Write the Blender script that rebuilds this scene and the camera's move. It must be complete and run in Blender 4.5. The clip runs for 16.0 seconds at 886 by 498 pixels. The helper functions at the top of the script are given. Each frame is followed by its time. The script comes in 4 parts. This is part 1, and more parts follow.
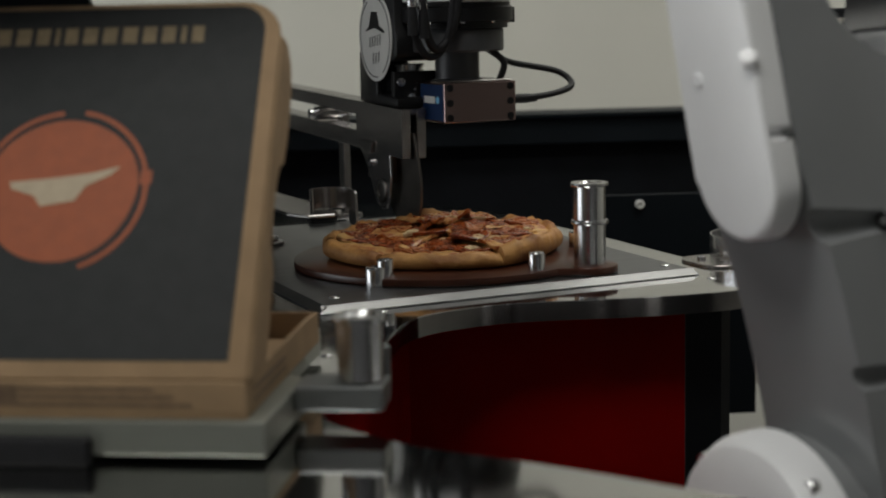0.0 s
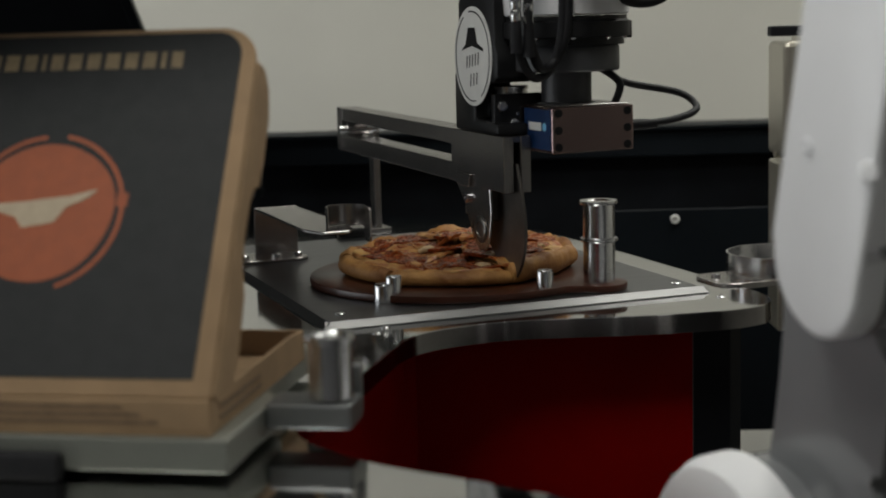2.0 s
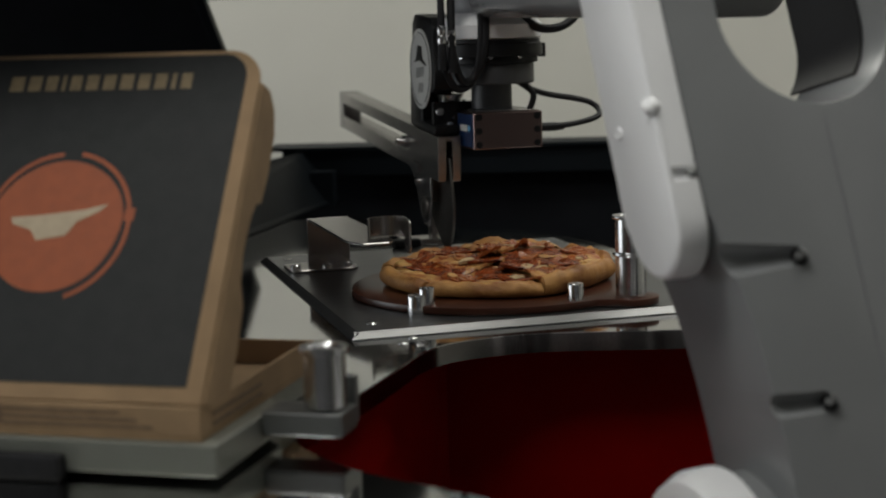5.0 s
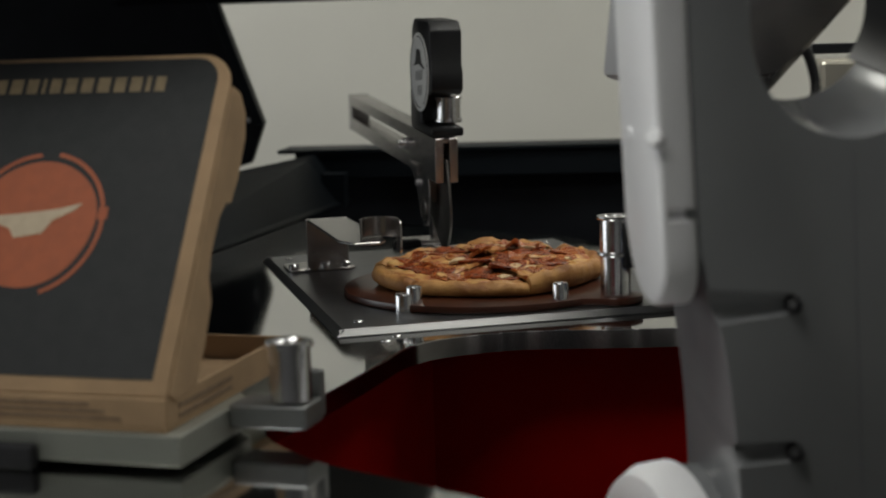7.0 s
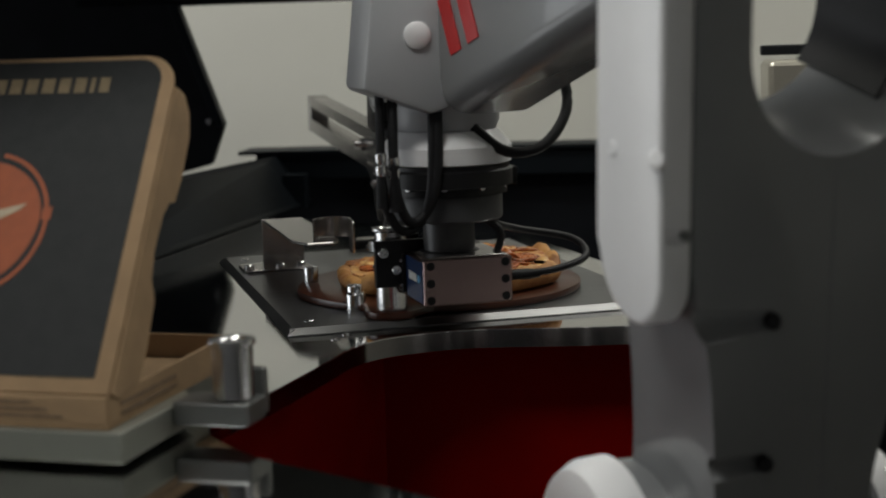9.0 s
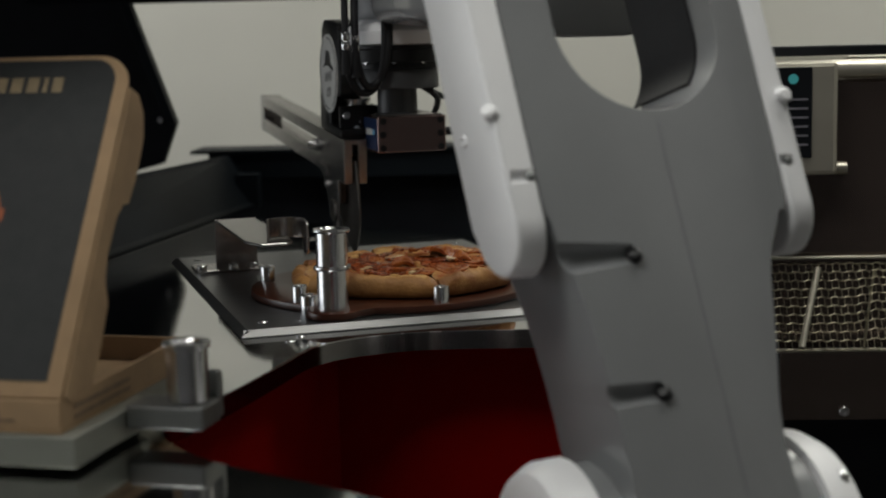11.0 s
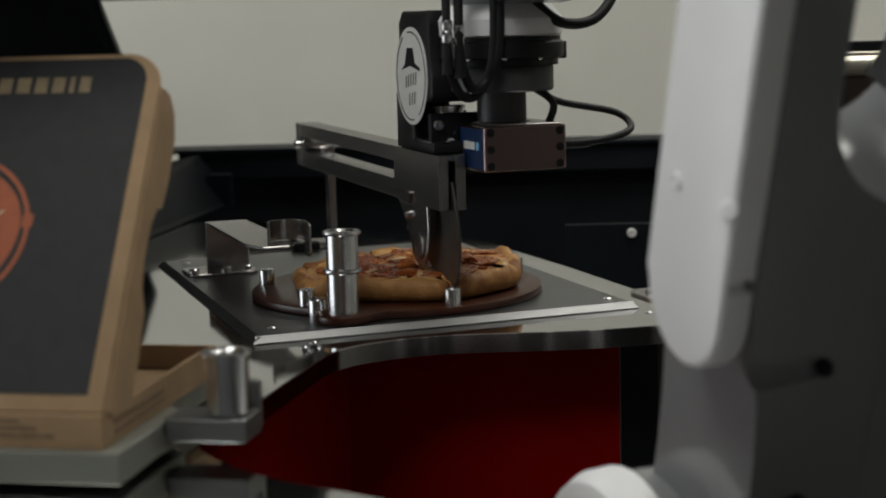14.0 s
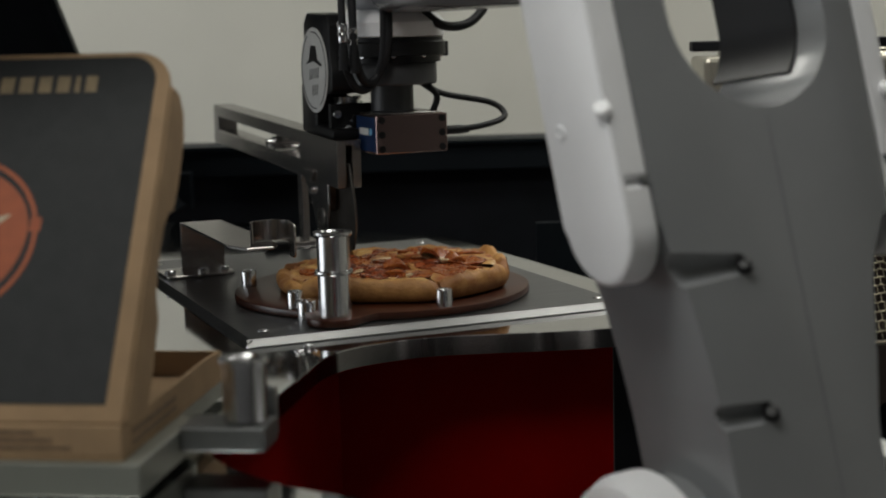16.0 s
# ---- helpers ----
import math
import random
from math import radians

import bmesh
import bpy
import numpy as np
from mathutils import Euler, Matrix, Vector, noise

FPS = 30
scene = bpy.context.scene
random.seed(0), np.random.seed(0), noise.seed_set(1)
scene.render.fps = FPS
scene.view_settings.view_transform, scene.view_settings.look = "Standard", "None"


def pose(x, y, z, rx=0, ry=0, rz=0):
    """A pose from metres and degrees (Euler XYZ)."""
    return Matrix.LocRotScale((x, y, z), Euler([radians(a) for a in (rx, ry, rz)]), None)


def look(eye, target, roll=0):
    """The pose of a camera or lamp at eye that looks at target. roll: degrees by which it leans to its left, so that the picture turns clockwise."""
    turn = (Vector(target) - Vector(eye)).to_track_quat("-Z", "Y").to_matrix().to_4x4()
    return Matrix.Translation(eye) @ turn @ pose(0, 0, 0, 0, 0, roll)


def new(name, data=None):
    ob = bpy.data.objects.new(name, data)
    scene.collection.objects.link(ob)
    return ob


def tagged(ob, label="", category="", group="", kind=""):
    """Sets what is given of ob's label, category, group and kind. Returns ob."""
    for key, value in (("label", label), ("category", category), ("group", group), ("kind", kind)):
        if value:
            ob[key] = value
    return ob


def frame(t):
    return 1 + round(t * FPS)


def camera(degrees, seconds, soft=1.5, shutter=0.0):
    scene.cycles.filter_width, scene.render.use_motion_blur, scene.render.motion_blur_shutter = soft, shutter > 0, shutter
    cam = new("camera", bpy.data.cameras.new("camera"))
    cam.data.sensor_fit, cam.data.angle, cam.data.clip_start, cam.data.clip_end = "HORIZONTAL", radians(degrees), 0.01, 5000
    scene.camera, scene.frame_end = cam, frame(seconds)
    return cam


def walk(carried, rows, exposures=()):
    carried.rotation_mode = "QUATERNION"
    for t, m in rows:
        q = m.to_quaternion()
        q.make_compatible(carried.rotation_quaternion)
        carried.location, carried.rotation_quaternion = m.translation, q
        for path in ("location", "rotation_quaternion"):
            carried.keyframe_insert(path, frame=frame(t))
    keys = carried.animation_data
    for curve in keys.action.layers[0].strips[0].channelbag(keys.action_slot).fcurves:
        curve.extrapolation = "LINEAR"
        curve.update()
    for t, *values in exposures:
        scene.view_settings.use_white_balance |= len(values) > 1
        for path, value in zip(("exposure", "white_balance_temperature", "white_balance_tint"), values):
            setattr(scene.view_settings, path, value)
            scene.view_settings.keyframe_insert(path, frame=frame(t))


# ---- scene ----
cam = camera(32.6, 16.0, soft=1.9, shutter=0.4)
PATH = [
    (0, (-0.454, -1.304, 0.271), (0.346, 0.502, -0.039), -1.3),
    (0.5, (-0.435, -1.316, 0.273), (0.339, 0.503, -0.033), -1.5),
    (1, (-0.414, -1.328, 0.276), (0.338, 0.5, -0.027), -1.5),
    (1.5, (-0.397, -1.34, 0.279), (0.327, 0.5, -0.022), -1.5),
    (2, (-0.382, -1.35, 0.281), (0.308, 0.503, -0.016), -1.6),
    (2.5, (-0.369, -1.36, 0.283), (0.284, 0.507, -0.012), -1.6),
    (3, (-0.359, -1.369, 0.286), (0.261, 0.51, -0.007), -1.5),
    (3.5, (-0.346, -1.378, 0.287), (0.243, 0.511, -0.004), -1.7),
    (4, (-0.332, -1.389, 0.288), (0.236, 0.507, -0.001), -1.6),
    (4.5, (-0.317, -1.401, 0.29), (0.233, 0.501, 0.003), -1.6),
    (5, (-0.304, -1.41, 0.291), (0.233, 0.495, 0.005), -1.7),
    (7.5, (-0.247, -1.463, 0.29), (0.231, 0.459, 0.01), -1.8),
    (8, (-0.241, -1.469, 0.29), (0.254, 0.448, 0.011), -1.6),
    (8.5, (-0.234, -1.476, 0.289), (0.275, 0.438, 0.01), -1.7),
    (11, (-0.237, -1.472, 0.292), (0.34, 0.422, 0.009), -1.4),
    (11.5, (-0.243, -1.467, 0.293), (0.385, 0.41, 0.007), -1.3),
    (12, (-0.246, -1.464, 0.292), (0.416, 0.401, 0.005), -1.6),
    (12.5, (-0.256, -1.451, 0.291), (0.43, 0.406, 0.004), -1.4),
    (13, (-0.27, -1.44, 0.292), (0.419, 0.415, 0.005), -1.4),
    (13.5, (-0.291, -1.429, 0.294), (0.388, 0.43, 0.005), -1.5),
    (14, (-0.31, -1.412, 0.294), (0.358, 0.451, 0.005), -1.5),
    (14.5, (-0.326, -1.398, 0.295), (0.354, 0.461, 0.004), -1.4),
    (15, (-0.339, -1.386, 0.296), (0.368, 0.462, 0.003), -1.4),
    (15.5, (-0.351, -1.377, 0.297), (0.386, 0.458, 0.001), -1.5),
    (16, (-0.365, -1.367, 0.297), (0.394, 0.459, 0.0), -1.5),
]
walk(cam, [(t, look(e, a, r)) for t, e, a, r in PATH])
# shallow focus on the cutting plate
cam.data.dof.use_dof = True
cam.data.dof.focus_distance = 1.65
cam.data.dof.aperture_fstop = 5.6

# ---- room frame: u to the right, v away from the camera ----
ROOM = Matrix.Rotation(radians(-20.5), 4, "Z")
FLOOR_Z, CEIL_Z = -0.95, 1.85

# ---- light ----
world = bpy.data.worlds.new("world")
scene.world = world
world.use_nodes = True
world.node_tree.nodes["Background"].inputs["Color"].default_value = (0.75, 0.82, 0.9, 1)
world.node_tree.nodes["Background"].inputs["Strength"].default_value = 0.25
scene.view_settings.exposure = -0.07


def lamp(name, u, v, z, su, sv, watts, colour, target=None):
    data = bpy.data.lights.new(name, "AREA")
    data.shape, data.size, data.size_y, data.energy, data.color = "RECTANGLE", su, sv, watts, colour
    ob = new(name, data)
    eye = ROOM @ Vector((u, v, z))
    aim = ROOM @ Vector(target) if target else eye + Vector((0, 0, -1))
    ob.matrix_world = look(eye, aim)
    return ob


# Overhead lamps added out of view; no such lights are known here.
lamp("added_ceiling_lamp", 0.85, 0.1, CEIL_Z - 0.06, 1.2, 0.6, 12, (0.97, 0.975, 0.9))
lamp("added_ceiling_lamp", -1.2, 1.5, CEIL_Z - 0.06, 1.2, 0.6, 14, (0.97, 0.975, 0.9))
lamp("added_ceiling_lamp", 1.6, 1.5, CEIL_Z - 0.06, 1.2, 0.6, 14, (0.97, 0.975, 0.9))
lamp("added_ceiling_lamp", -0.5, -1.1, CEIL_Z - 0.06, 1.2, 0.6, 15.5, (0.97, 0.98, 0.93))
# Fill added from the left; no window is seen on that side.
lamp("left_fill_light", -3.4, 0.0, 0.6, 2.2, 1.6, 25, (0.93, 0.97, 1.0), (0, 0.0, 0.2))


# ---- materials ----
def material(name, colour, rough=0.5, metal=0.0, var=0.12, scale=40.0, bump=0.05, stretch=(1, 1, 1), fine=400.0, second=None, coat=0.0, rough_var=0.1, spec=0.5):
    """Principled material with two scales of variation and a fine relief."""
    m = bpy.data.materials.new(name)
    m.use_nodes = True
    n, l = m.node_tree.nodes, m.node_tree.links
    b = n["Principled BSDF"]
    b.inputs["Metallic"].default_value = metal
    b.inputs["Coat Weight"].default_value = coat
    b.inputs["Specular IOR Level"].default_value = spec
    co, mp = n.new("ShaderNodeTexCoord"), n.new("ShaderNodeMapping")
    mp.inputs["Scale"].default_value = stretch
    l.new(co.outputs["Object"], mp.inputs["Vector"])
    big, small = n.new("ShaderNodeTexNoise"), n.new("ShaderNodeTexNoise")
    big.inputs["Scale"].default_value, small.inputs["Scale"].default_value = scale, fine
    big.inputs["Detail"].default_value, small.inputs["Detail"].default_value = 5, 3
    l.new(mp.outputs["Vector"], big.inputs["Vector"])
    l.new(mp.outputs["Vector"], small.inputs["Vector"])
    ramp = n.new("ShaderNodeValToRGB")
    c = Vector(colour)
    d = Vector(second) if second else c * (1 - var)
    ramp.color_ramp.elements[0].position, ramp.color_ramp.elements[1].position = 0.35, 0.65
    ramp.color_ramp.elements[0].color = (*d, 1)
    ramp.color_ramp.elements[1].color = (*(c * (1 + var * 0.4)), 1)
    l.new(big.outputs["Fac"], ramp.inputs["Fac"])
    l.new(ramp.outputs["Color"], b.inputs["Base Color"])
    if rough_var > 0:
        rr = n.new("ShaderNodeMapRange")
        rr.inputs["To Min"].default_value, rr.inputs["To Max"].default_value = max(rough - rough_var, 0.02), min(rough + rough_var, 1)
        l.new(small.outputs["Fac"], rr.inputs["Value"])
        l.new(rr.outputs["Result"], b.inputs["Roughness"])
    else:
        b.inputs["Roughness"].default_value = rough
    if bump > 0:
        bp = n.new("ShaderNodeBump")
        bp.inputs["Strength"].default_value, bp.inputs["Distance"].default_value = bump, 0.001
        l.new(small.outputs["Fac"], bp.inputs["Height"])
        l.new(bp.outputs["Normal"], b.inputs["Normal"])
    return m


def glow(name, colour, strength):
    m = bpy.data.materials.new(name)
    m.use_nodes = True
    b = m.node_tree.nodes["Principled BSDF"]
    b.inputs["Base Color"].default_value = (*colour, 1)
    b.inputs["Emission Color"].default_value = (*colour, 1)
    b.inputs["Emission Strength"].default_value = strength
    return m


M_wall = material("wall_paint", (0.62, 0.61, 0.56), 0.75, var=0.05, scale=2, bump=0.1, fine=120)
M_ceiling = material("ceiling_paint", (0.75, 0.75, 0.72), 0.85, var=0.04, scale=3)
M_floor = material("floor_screed", (0.09, 0.088, 0.085), 0.55, var=0.2, scale=4)
M_dark = material("low_bounce_wall", (0.1, 0.1, 0.11), 0.8, var=0.05, scale=3)
M_mirror = material("polished_steel", (0.58, 0.58, 0.575), 0.07, 1.0, var=0.06, scale=6, bump=0.01, fine=60, rough_var=0.03)
M_plate = material("brushed_steel_plate", (0.25, 0.257, 0.268), 0.34, 1.0, var=0.12, scale=14, bump=0.0, stretch=(1, 12, 1), fine=160, rough_var=0.04)
M_edge = material("machined_edge", (0.22, 0.22, 0.22), 0.42, 1.0, var=0.06, scale=30, bump=0.05, stretch=(0.1, 1, 1))
M_steel = material("brushed_steel", (0.42, 0.4, 0.39), 0.27, 1.0, var=0.1, scale=9, bump=0.0, rough_var=0.0)
M_gripper = material("tinted_gripper_steel", (0.3, 0.215, 0.205), 0.26, 1.0, var=0.1, scale=8, bump=0.0, rough_var=0.0)
M_wire = material("dull_wire_steel", (0.2, 0.18, 0.13), 0.36, 1.0, var=0.2, scale=60, bump=0.02)
M_blade = material("worn_blade_steel", (0.2, 0.185, 0.17), 0.38, 1.0, var=0.25, scale=30, bump=0.1)
M_turned = material("turned_aluminium", (0.72, 0.72, 0.73), 0.22, 1.0, var=0.06, scale=30, bump=0.1, stretch=(0.1, 0.1, 1), fine=900)
M_alu = material("milled_aluminium", (0.3, 0.31, 0.31), 0.42, 1.0, var=0.1, scale=18, bump=0.08)
M_pale = material("anodised_aluminium", (0.3, 0.31, 0.275), 0.35, 0.6, var=0.08, scale=10, bump=0.05)
M_black = material("black_powder_coat", (0.007, 0.008, 0.0105), 0.5, var=0.3, scale=12, bump=0.15, fine=700, spec=0.15)
M_blacksheet = material("black_glossy_sheet", (0.007, 0.0095, 0.0125), 0.5, var=0.3, scale=5, bump=0.03, spec=0.12)
M_anod = material("black_anodised", (0.007, 0.007, 0.008), 0.42, var=0.2, scale=40, spec=0.3)
M_rubber = material("black_rubber", (0.01, 0.01, 0.012), 0.55, var=0.3, scale=80, spec=0.3)
M_red = material("red_enamel", (0.23, 0.001, 0.0007), 0.5, var=0.15, scale=6, bump=0.05, spec=0.06)
M_grey = material("grey_robot_paint", (0.23, 0.236, 0.244), 0.25, var=0.06, scale=9, bump=0.0, rough_var=0.03, fine=120, coat=0.3)
M_white = material("white_robot_cover", (0.84, 0.84, 0.86), 0.36, var=0.05, scale=9, bump=0.05, fine=500)
M_housing = material("light_grey_housing", (0.42, 0.43, 0.45), 0.32, var=0.06, scale=9, bump=0.0, rough_var=0.03, fine=120)
M_band = material("reflection_darkened_edge", (0.2, 0.19, 0.19), 0.12, 1.0, var=0.2, scale=10, bump=0.0)
# Near-black colour for the shade on the arm window's inner walls.
M_hole_shade = material("arm_window_shade", (0.016, 0.016, 0.018), 0.4, var=0.1, scale=14, spec=0.3)
M_sensor = material("grey_anodised", (0.055, 0.056, 0.06), 0.4, var=0.15, scale=40, spec=0.4)
M_violet = material("dark_grey_casting", (0.17, 0.165, 0.19), 0.4, var=0.1, scale=14)
M_card = material("kraft_cardboard", (0.3, 0.195, 0.106), 0.8, var=0.14, scale=30, bump=0.25, fine=300, stretch=(1, 1, 1))
M_ink = material("charcoal_print", (0.021, 0.0225, 0.0235), 0.6, var=0.12, scale=60, bump=0.1, fine=300, spec=0.2)
M_orange = material("orange_print", (0.29, 0.066, 0.018), 0.65, var=0.1, scale=80, bump=0.1)
M_cream = material("cream_print", (0.42, 0.34, 0.24), 0.65, var=0.1, scale=80)
# Gold print, its colour darkened for the shade near the lid top.
M_gold = material("shade_dimmed_gold", (0.22, 0.16, 0.085), 0.65, var=0.2, scale=120)
M_print = material("brown_print", (0.17, 0.11, 0.065), 0.75, var=0.2, scale=120)
M_board = material("brown_board", (0.052, 0.0145, 0.0065), 0.3, var=0.3, scale=18, bump=0.0, rough_var=0.0)
M_crust = material("baked_crust", (0.46, 0.235, 0.072), 0.6, var=0.3, scale=30, bump=0.9, fine=340, second=(0.22, 0.078, 0.018))
M_cheese = material("melted_cheese", (0.58, 0.36, 0.13), 0.4, var=0.3, scale=70, bump=0.6, fine=180, second=(0.33, 0.09, 0.022))
M_mozz = material("pale_mozzarella", (0.66, 0.5, 0.29), 0.4, var=0.2, scale=60, bump=0.4, fine=160)
M_pep = material("pepperoni", (0.3, 0.068, 0.014), 0.28, var=0.3, scale=120, bump=0.7, fine=380, second=(0.09, 0.012, 0.003), spec=0.5)
M_pepd = material("crisped_pepperoni", (0.36, 0.11, 0.022), 0.28, var=0.3, scale=95, bump=0.6, fine=320, second=(0.2, 0.042, 0.012), spec=0.5)
M_blue = material("blue_label", (0.006, 0.026, 0.09), 0.35, var=0.05, scale=50)
M_lightblue = material("light_blue_print", (0.2, 0.5, 0.75), 0.4, var=0.05, scale=50)
M_whiteprint = material("white_print", (0.72, 0.72, 0.7), 0.45, var=0.05, scale=50)
M_redprint = material("red_print", (0.5, 0.02, 0.02), 0.4, var=0.05, scale=50)
M_oven = material("oven_stainless", (0.55, 0.52, 0.44), 0.33, 0.75, var=0.08, scale=10, bump=0.06, stretch=(0.1, 1, 1))
M_ovendark = material("brown_tinted_steel", (0.16, 0.125, 0.11), 0.22, 0.8, var=0.12, scale=6, bump=0.04)
M_teal = glow("teal_display", (0.04, 0.25, 0.26), 0.3)
M_addedglow = glow("added_panel_glow", (1.0, 0.97, 0.9), 3.0)


# ---- mesh builders ----
def part(name, bm, mat, parent=None, label="", m=None, smooth=None):
    me = bpy.data.meshes.new(name)
    bmesh.ops.recalc_face_normals(bm, faces=bm.faces)
    if smooth is not None:
        for f in bm.faces:
            f.smooth = True
        for e in bm.edges:
            if len(e.link_faces) == 2 and e.calc_face_angle(0) > radians(smooth):
                e.smooth = False
    bm.to_mesh(me)
    bm.free()
    me.materials.append(mat)
    ob = new(name, me)
    if parent:
        ob.parent = parent
    if m is not None:
        ob.matrix_basis = m
    if label:
        ob["label"] = label
    return ob


def empty(name, m, label, category, group="", kind=""):
    ob = new(name)
    ob.matrix_basis = m
    ob.empty_display_size = 0.02
    return tagged(ob, label, category, group, kind)


def bevelled(bm, w, seg=2, angle=30):
    if w > 0:
        es = [e for e in bm.edges if len(e.link_faces) == 2 and e.calc_face_angle(0) > radians(angle)]
        bmesh.ops.bevel(bm, geom=es, offset=w, segments=seg, affect="EDGES", profile=0.5, clamp_overlap=True)
    return bm


def box(x0, x1, y0, y1, z0, z1, bevel=0.001, seg=2):
    bm = bmesh.new()
    bmesh.ops.create_cube(bm, size=1)
    for v in bm.verts:
        v.co = Vector(((x0 + x1) / 2 + v.co.x * (x1 - x0), (y0 + y1) / 2 + v.co.y * (y1 - y0), (z0 + z1) / 2 + v.co.z * (z1 - z0)))
    return bevelled(bm, bevel, seg)


def prism(pts, a, b, axis="z", bevel=0.0, seg=2):
    """Extrudes a closed outline between a and b along an axis."""
    put = {"z": lambda p, h: (p[0], p[1], h), "x": lambda p, h: (h, p[0], p[1]), "y": lambda p, h: (p[0], h, p[1])}[axis]
    bm = bmesh.new()
    lo = [bm.verts.new(put(p, a)) for p in pts]
    hi = [bm.verts.new(put(p, b)) for p in pts]
    n = len(pts)
    bm.faces.new(lo)
    bm.faces.new(hi[::-1])
    for i in range(n):
        bm.faces.new((lo[i], hi[i], hi[(i + 1) % n], lo[(i + 1) % n]))
    bmesh.ops.recalc_face_normals(bm, faces=bm.faces)
    return bevelled(bm, bevel, seg, 40)


def lathe(profile, n=32, m=None):
    """Turns a profile of (radius, height) about z."""
    bm = bmesh.new()
    rings = []
    for r, z in profile:
        rings.append([bm.verts.new((r * math.cos(2 * math.pi * i / n), r * math.sin(2 * math.pi * i / n), z)) for i in range(n)])
    for a, b in zip(rings, rings[1:]):
        for i in range(n):
            bm.faces.new((a[i], a[(i + 1) % n], b[(i + 1) % n], b[i]))
    bm.faces.new(rings[0][::-1])
    bm.faces.new(rings[-1])
    if m is not None:
        bm.transform(m)
    return bm


def smooth_path(pts, steps=6, closed=False):
    P = [Vector(p) for p in pts]
    out = []
    n = len(P)
    for i in range(n if closed else n - 1):
        p0 = P[(i - 1) % n] if closed or i else P[0]
        p1, p2 = P[i], P[(i + 1) % n]
        p3 = P[(i + 2) % n] if closed or i + 2 < n else P[-1]
        for k in range(steps):
            t = k / steps
            out.append(0.5 * ((2 * p1) + (p2 - p0) * t + (2 * p0 - 5 * p1 + 4 * p2 - p3) * t * t + (3 * p1 - p0 - 3 * p2 + p3) * t ** 3))
    if not closed:
        out.append(P[-1])
    return out


def tube(pts, r, n=10, steps=6):
    """A round cable or rod along a smoothed path."""
    path = smooth_path(pts, steps) if steps > 1 else [Vector(p) for p in pts]
    bm = bmesh.new()
    rings = []
    up = Vector((0.1, 0.2, 1)).normalized()
    for i, p in enumerate(path):
        d = (path[min(i + 1, len(path) - 1)] - path[max(i - 1, 0)]).normalized()
        a = d.cross(up)
        if a.length < 0.05:
            a = d.cross(Vector((1, 0, 0)))
        a.normalize()
        b = d.cross(a)
        rings.append([bm.verts.new(p + r * (math.cos(2 * math.pi * k / n) * a + math.sin(2 * math.pi * k / n) * b)) for k in range(n)])
    for a, b in zip(rings, rings[1:]):
        for i in range(n):
            bm.faces.new((a[i], a[(i + 1) % n], b[(i + 1) % n], b[i]))
    bm.faces.new(rings[0][::-1])
    bm.faces.new(rings[-1])
    return bm


def join(*bms):
    out = bmesh.new()
    for b in bms:
        me = bpy.data.meshes.new("tmp")
        b.to_mesh(me)
        out.from_mesh(me)
        bpy.data.meshes.remove(me)
        b.free()
    return out


def carved(bm, cutters):
    """Takes the cutters out of a solid."""
    obs = []
    for b in [bm] + cutters:
        bmesh.ops.recalc_face_normals(b, faces=b.faces)
        me = bpy.data.meshes.new("solid")
        b.to_mesh(me)
        b.free()
        ob = bpy.data.objects.new("solid", me)
        scene.collection.objects.link(ob)
        obs.append(ob)
    for c in obs[1:]:
        mod = obs[0].modifiers.new("cut", "BOOLEAN")
        mod.operation, mod.solver, mod.object, mod.use_self = "DIFFERENCE", "EXACT", c, True
    me = bpy.data.meshes.new_from_object(obs[0].evaluated_get(bpy.context.evaluated_depsgraph_get()))
    out = bmesh.new()
    out.from_mesh(me)
    for ob in obs:
        bpy.data.objects.remove(ob)
    bpy.data.meshes.remove(me)
    return out


def arc(cx, cy, r, a0, a1, n=8):
    return [(cx + r * math.cos(radians(a0 + (a1 - a0) * i / n)), cy + r * math.sin(radians(a0 + (a1 - a0) * i / n))) for i in range(n + 1)]


def rounded(x0, x1, y0, y1, r, n=6):
    return arc(x1 - r, y1 - r, r, 0, 90, n) + arc(x0 + r, y1 - r, r, 90, 180, n) + arc(x0 + r, y0 + r, r, 180, 270, n) + arc(x1 - r, y0 + r, r, 270, 360, n)


def flat_screw(parent, m, r):
    """A low countersunk screw head."""
    bm = lathe([(r, -0.001), (r, 0.0006), (0.9 * r, 0.0011), (0.45 * r, 0.0011), (0.4 * r, 0.0004)], 16)
    return part("screw", bm, M_turned, parent, m=m, smooth=35)


def screw(parent, m, r=0.004, mat=None, name="screw"):
    """A socket-head screw whose axis is z."""
    bm = lathe([(r, -0.002), (r, 0.6 * r), (0.85 * r, 0.8 * r), (0.5 * r, 0.8 * r), (0.45 * r, 0.3 * r)], 14)
    return part(name, bm, mat or M_turned, parent, m=m, smooth=35)


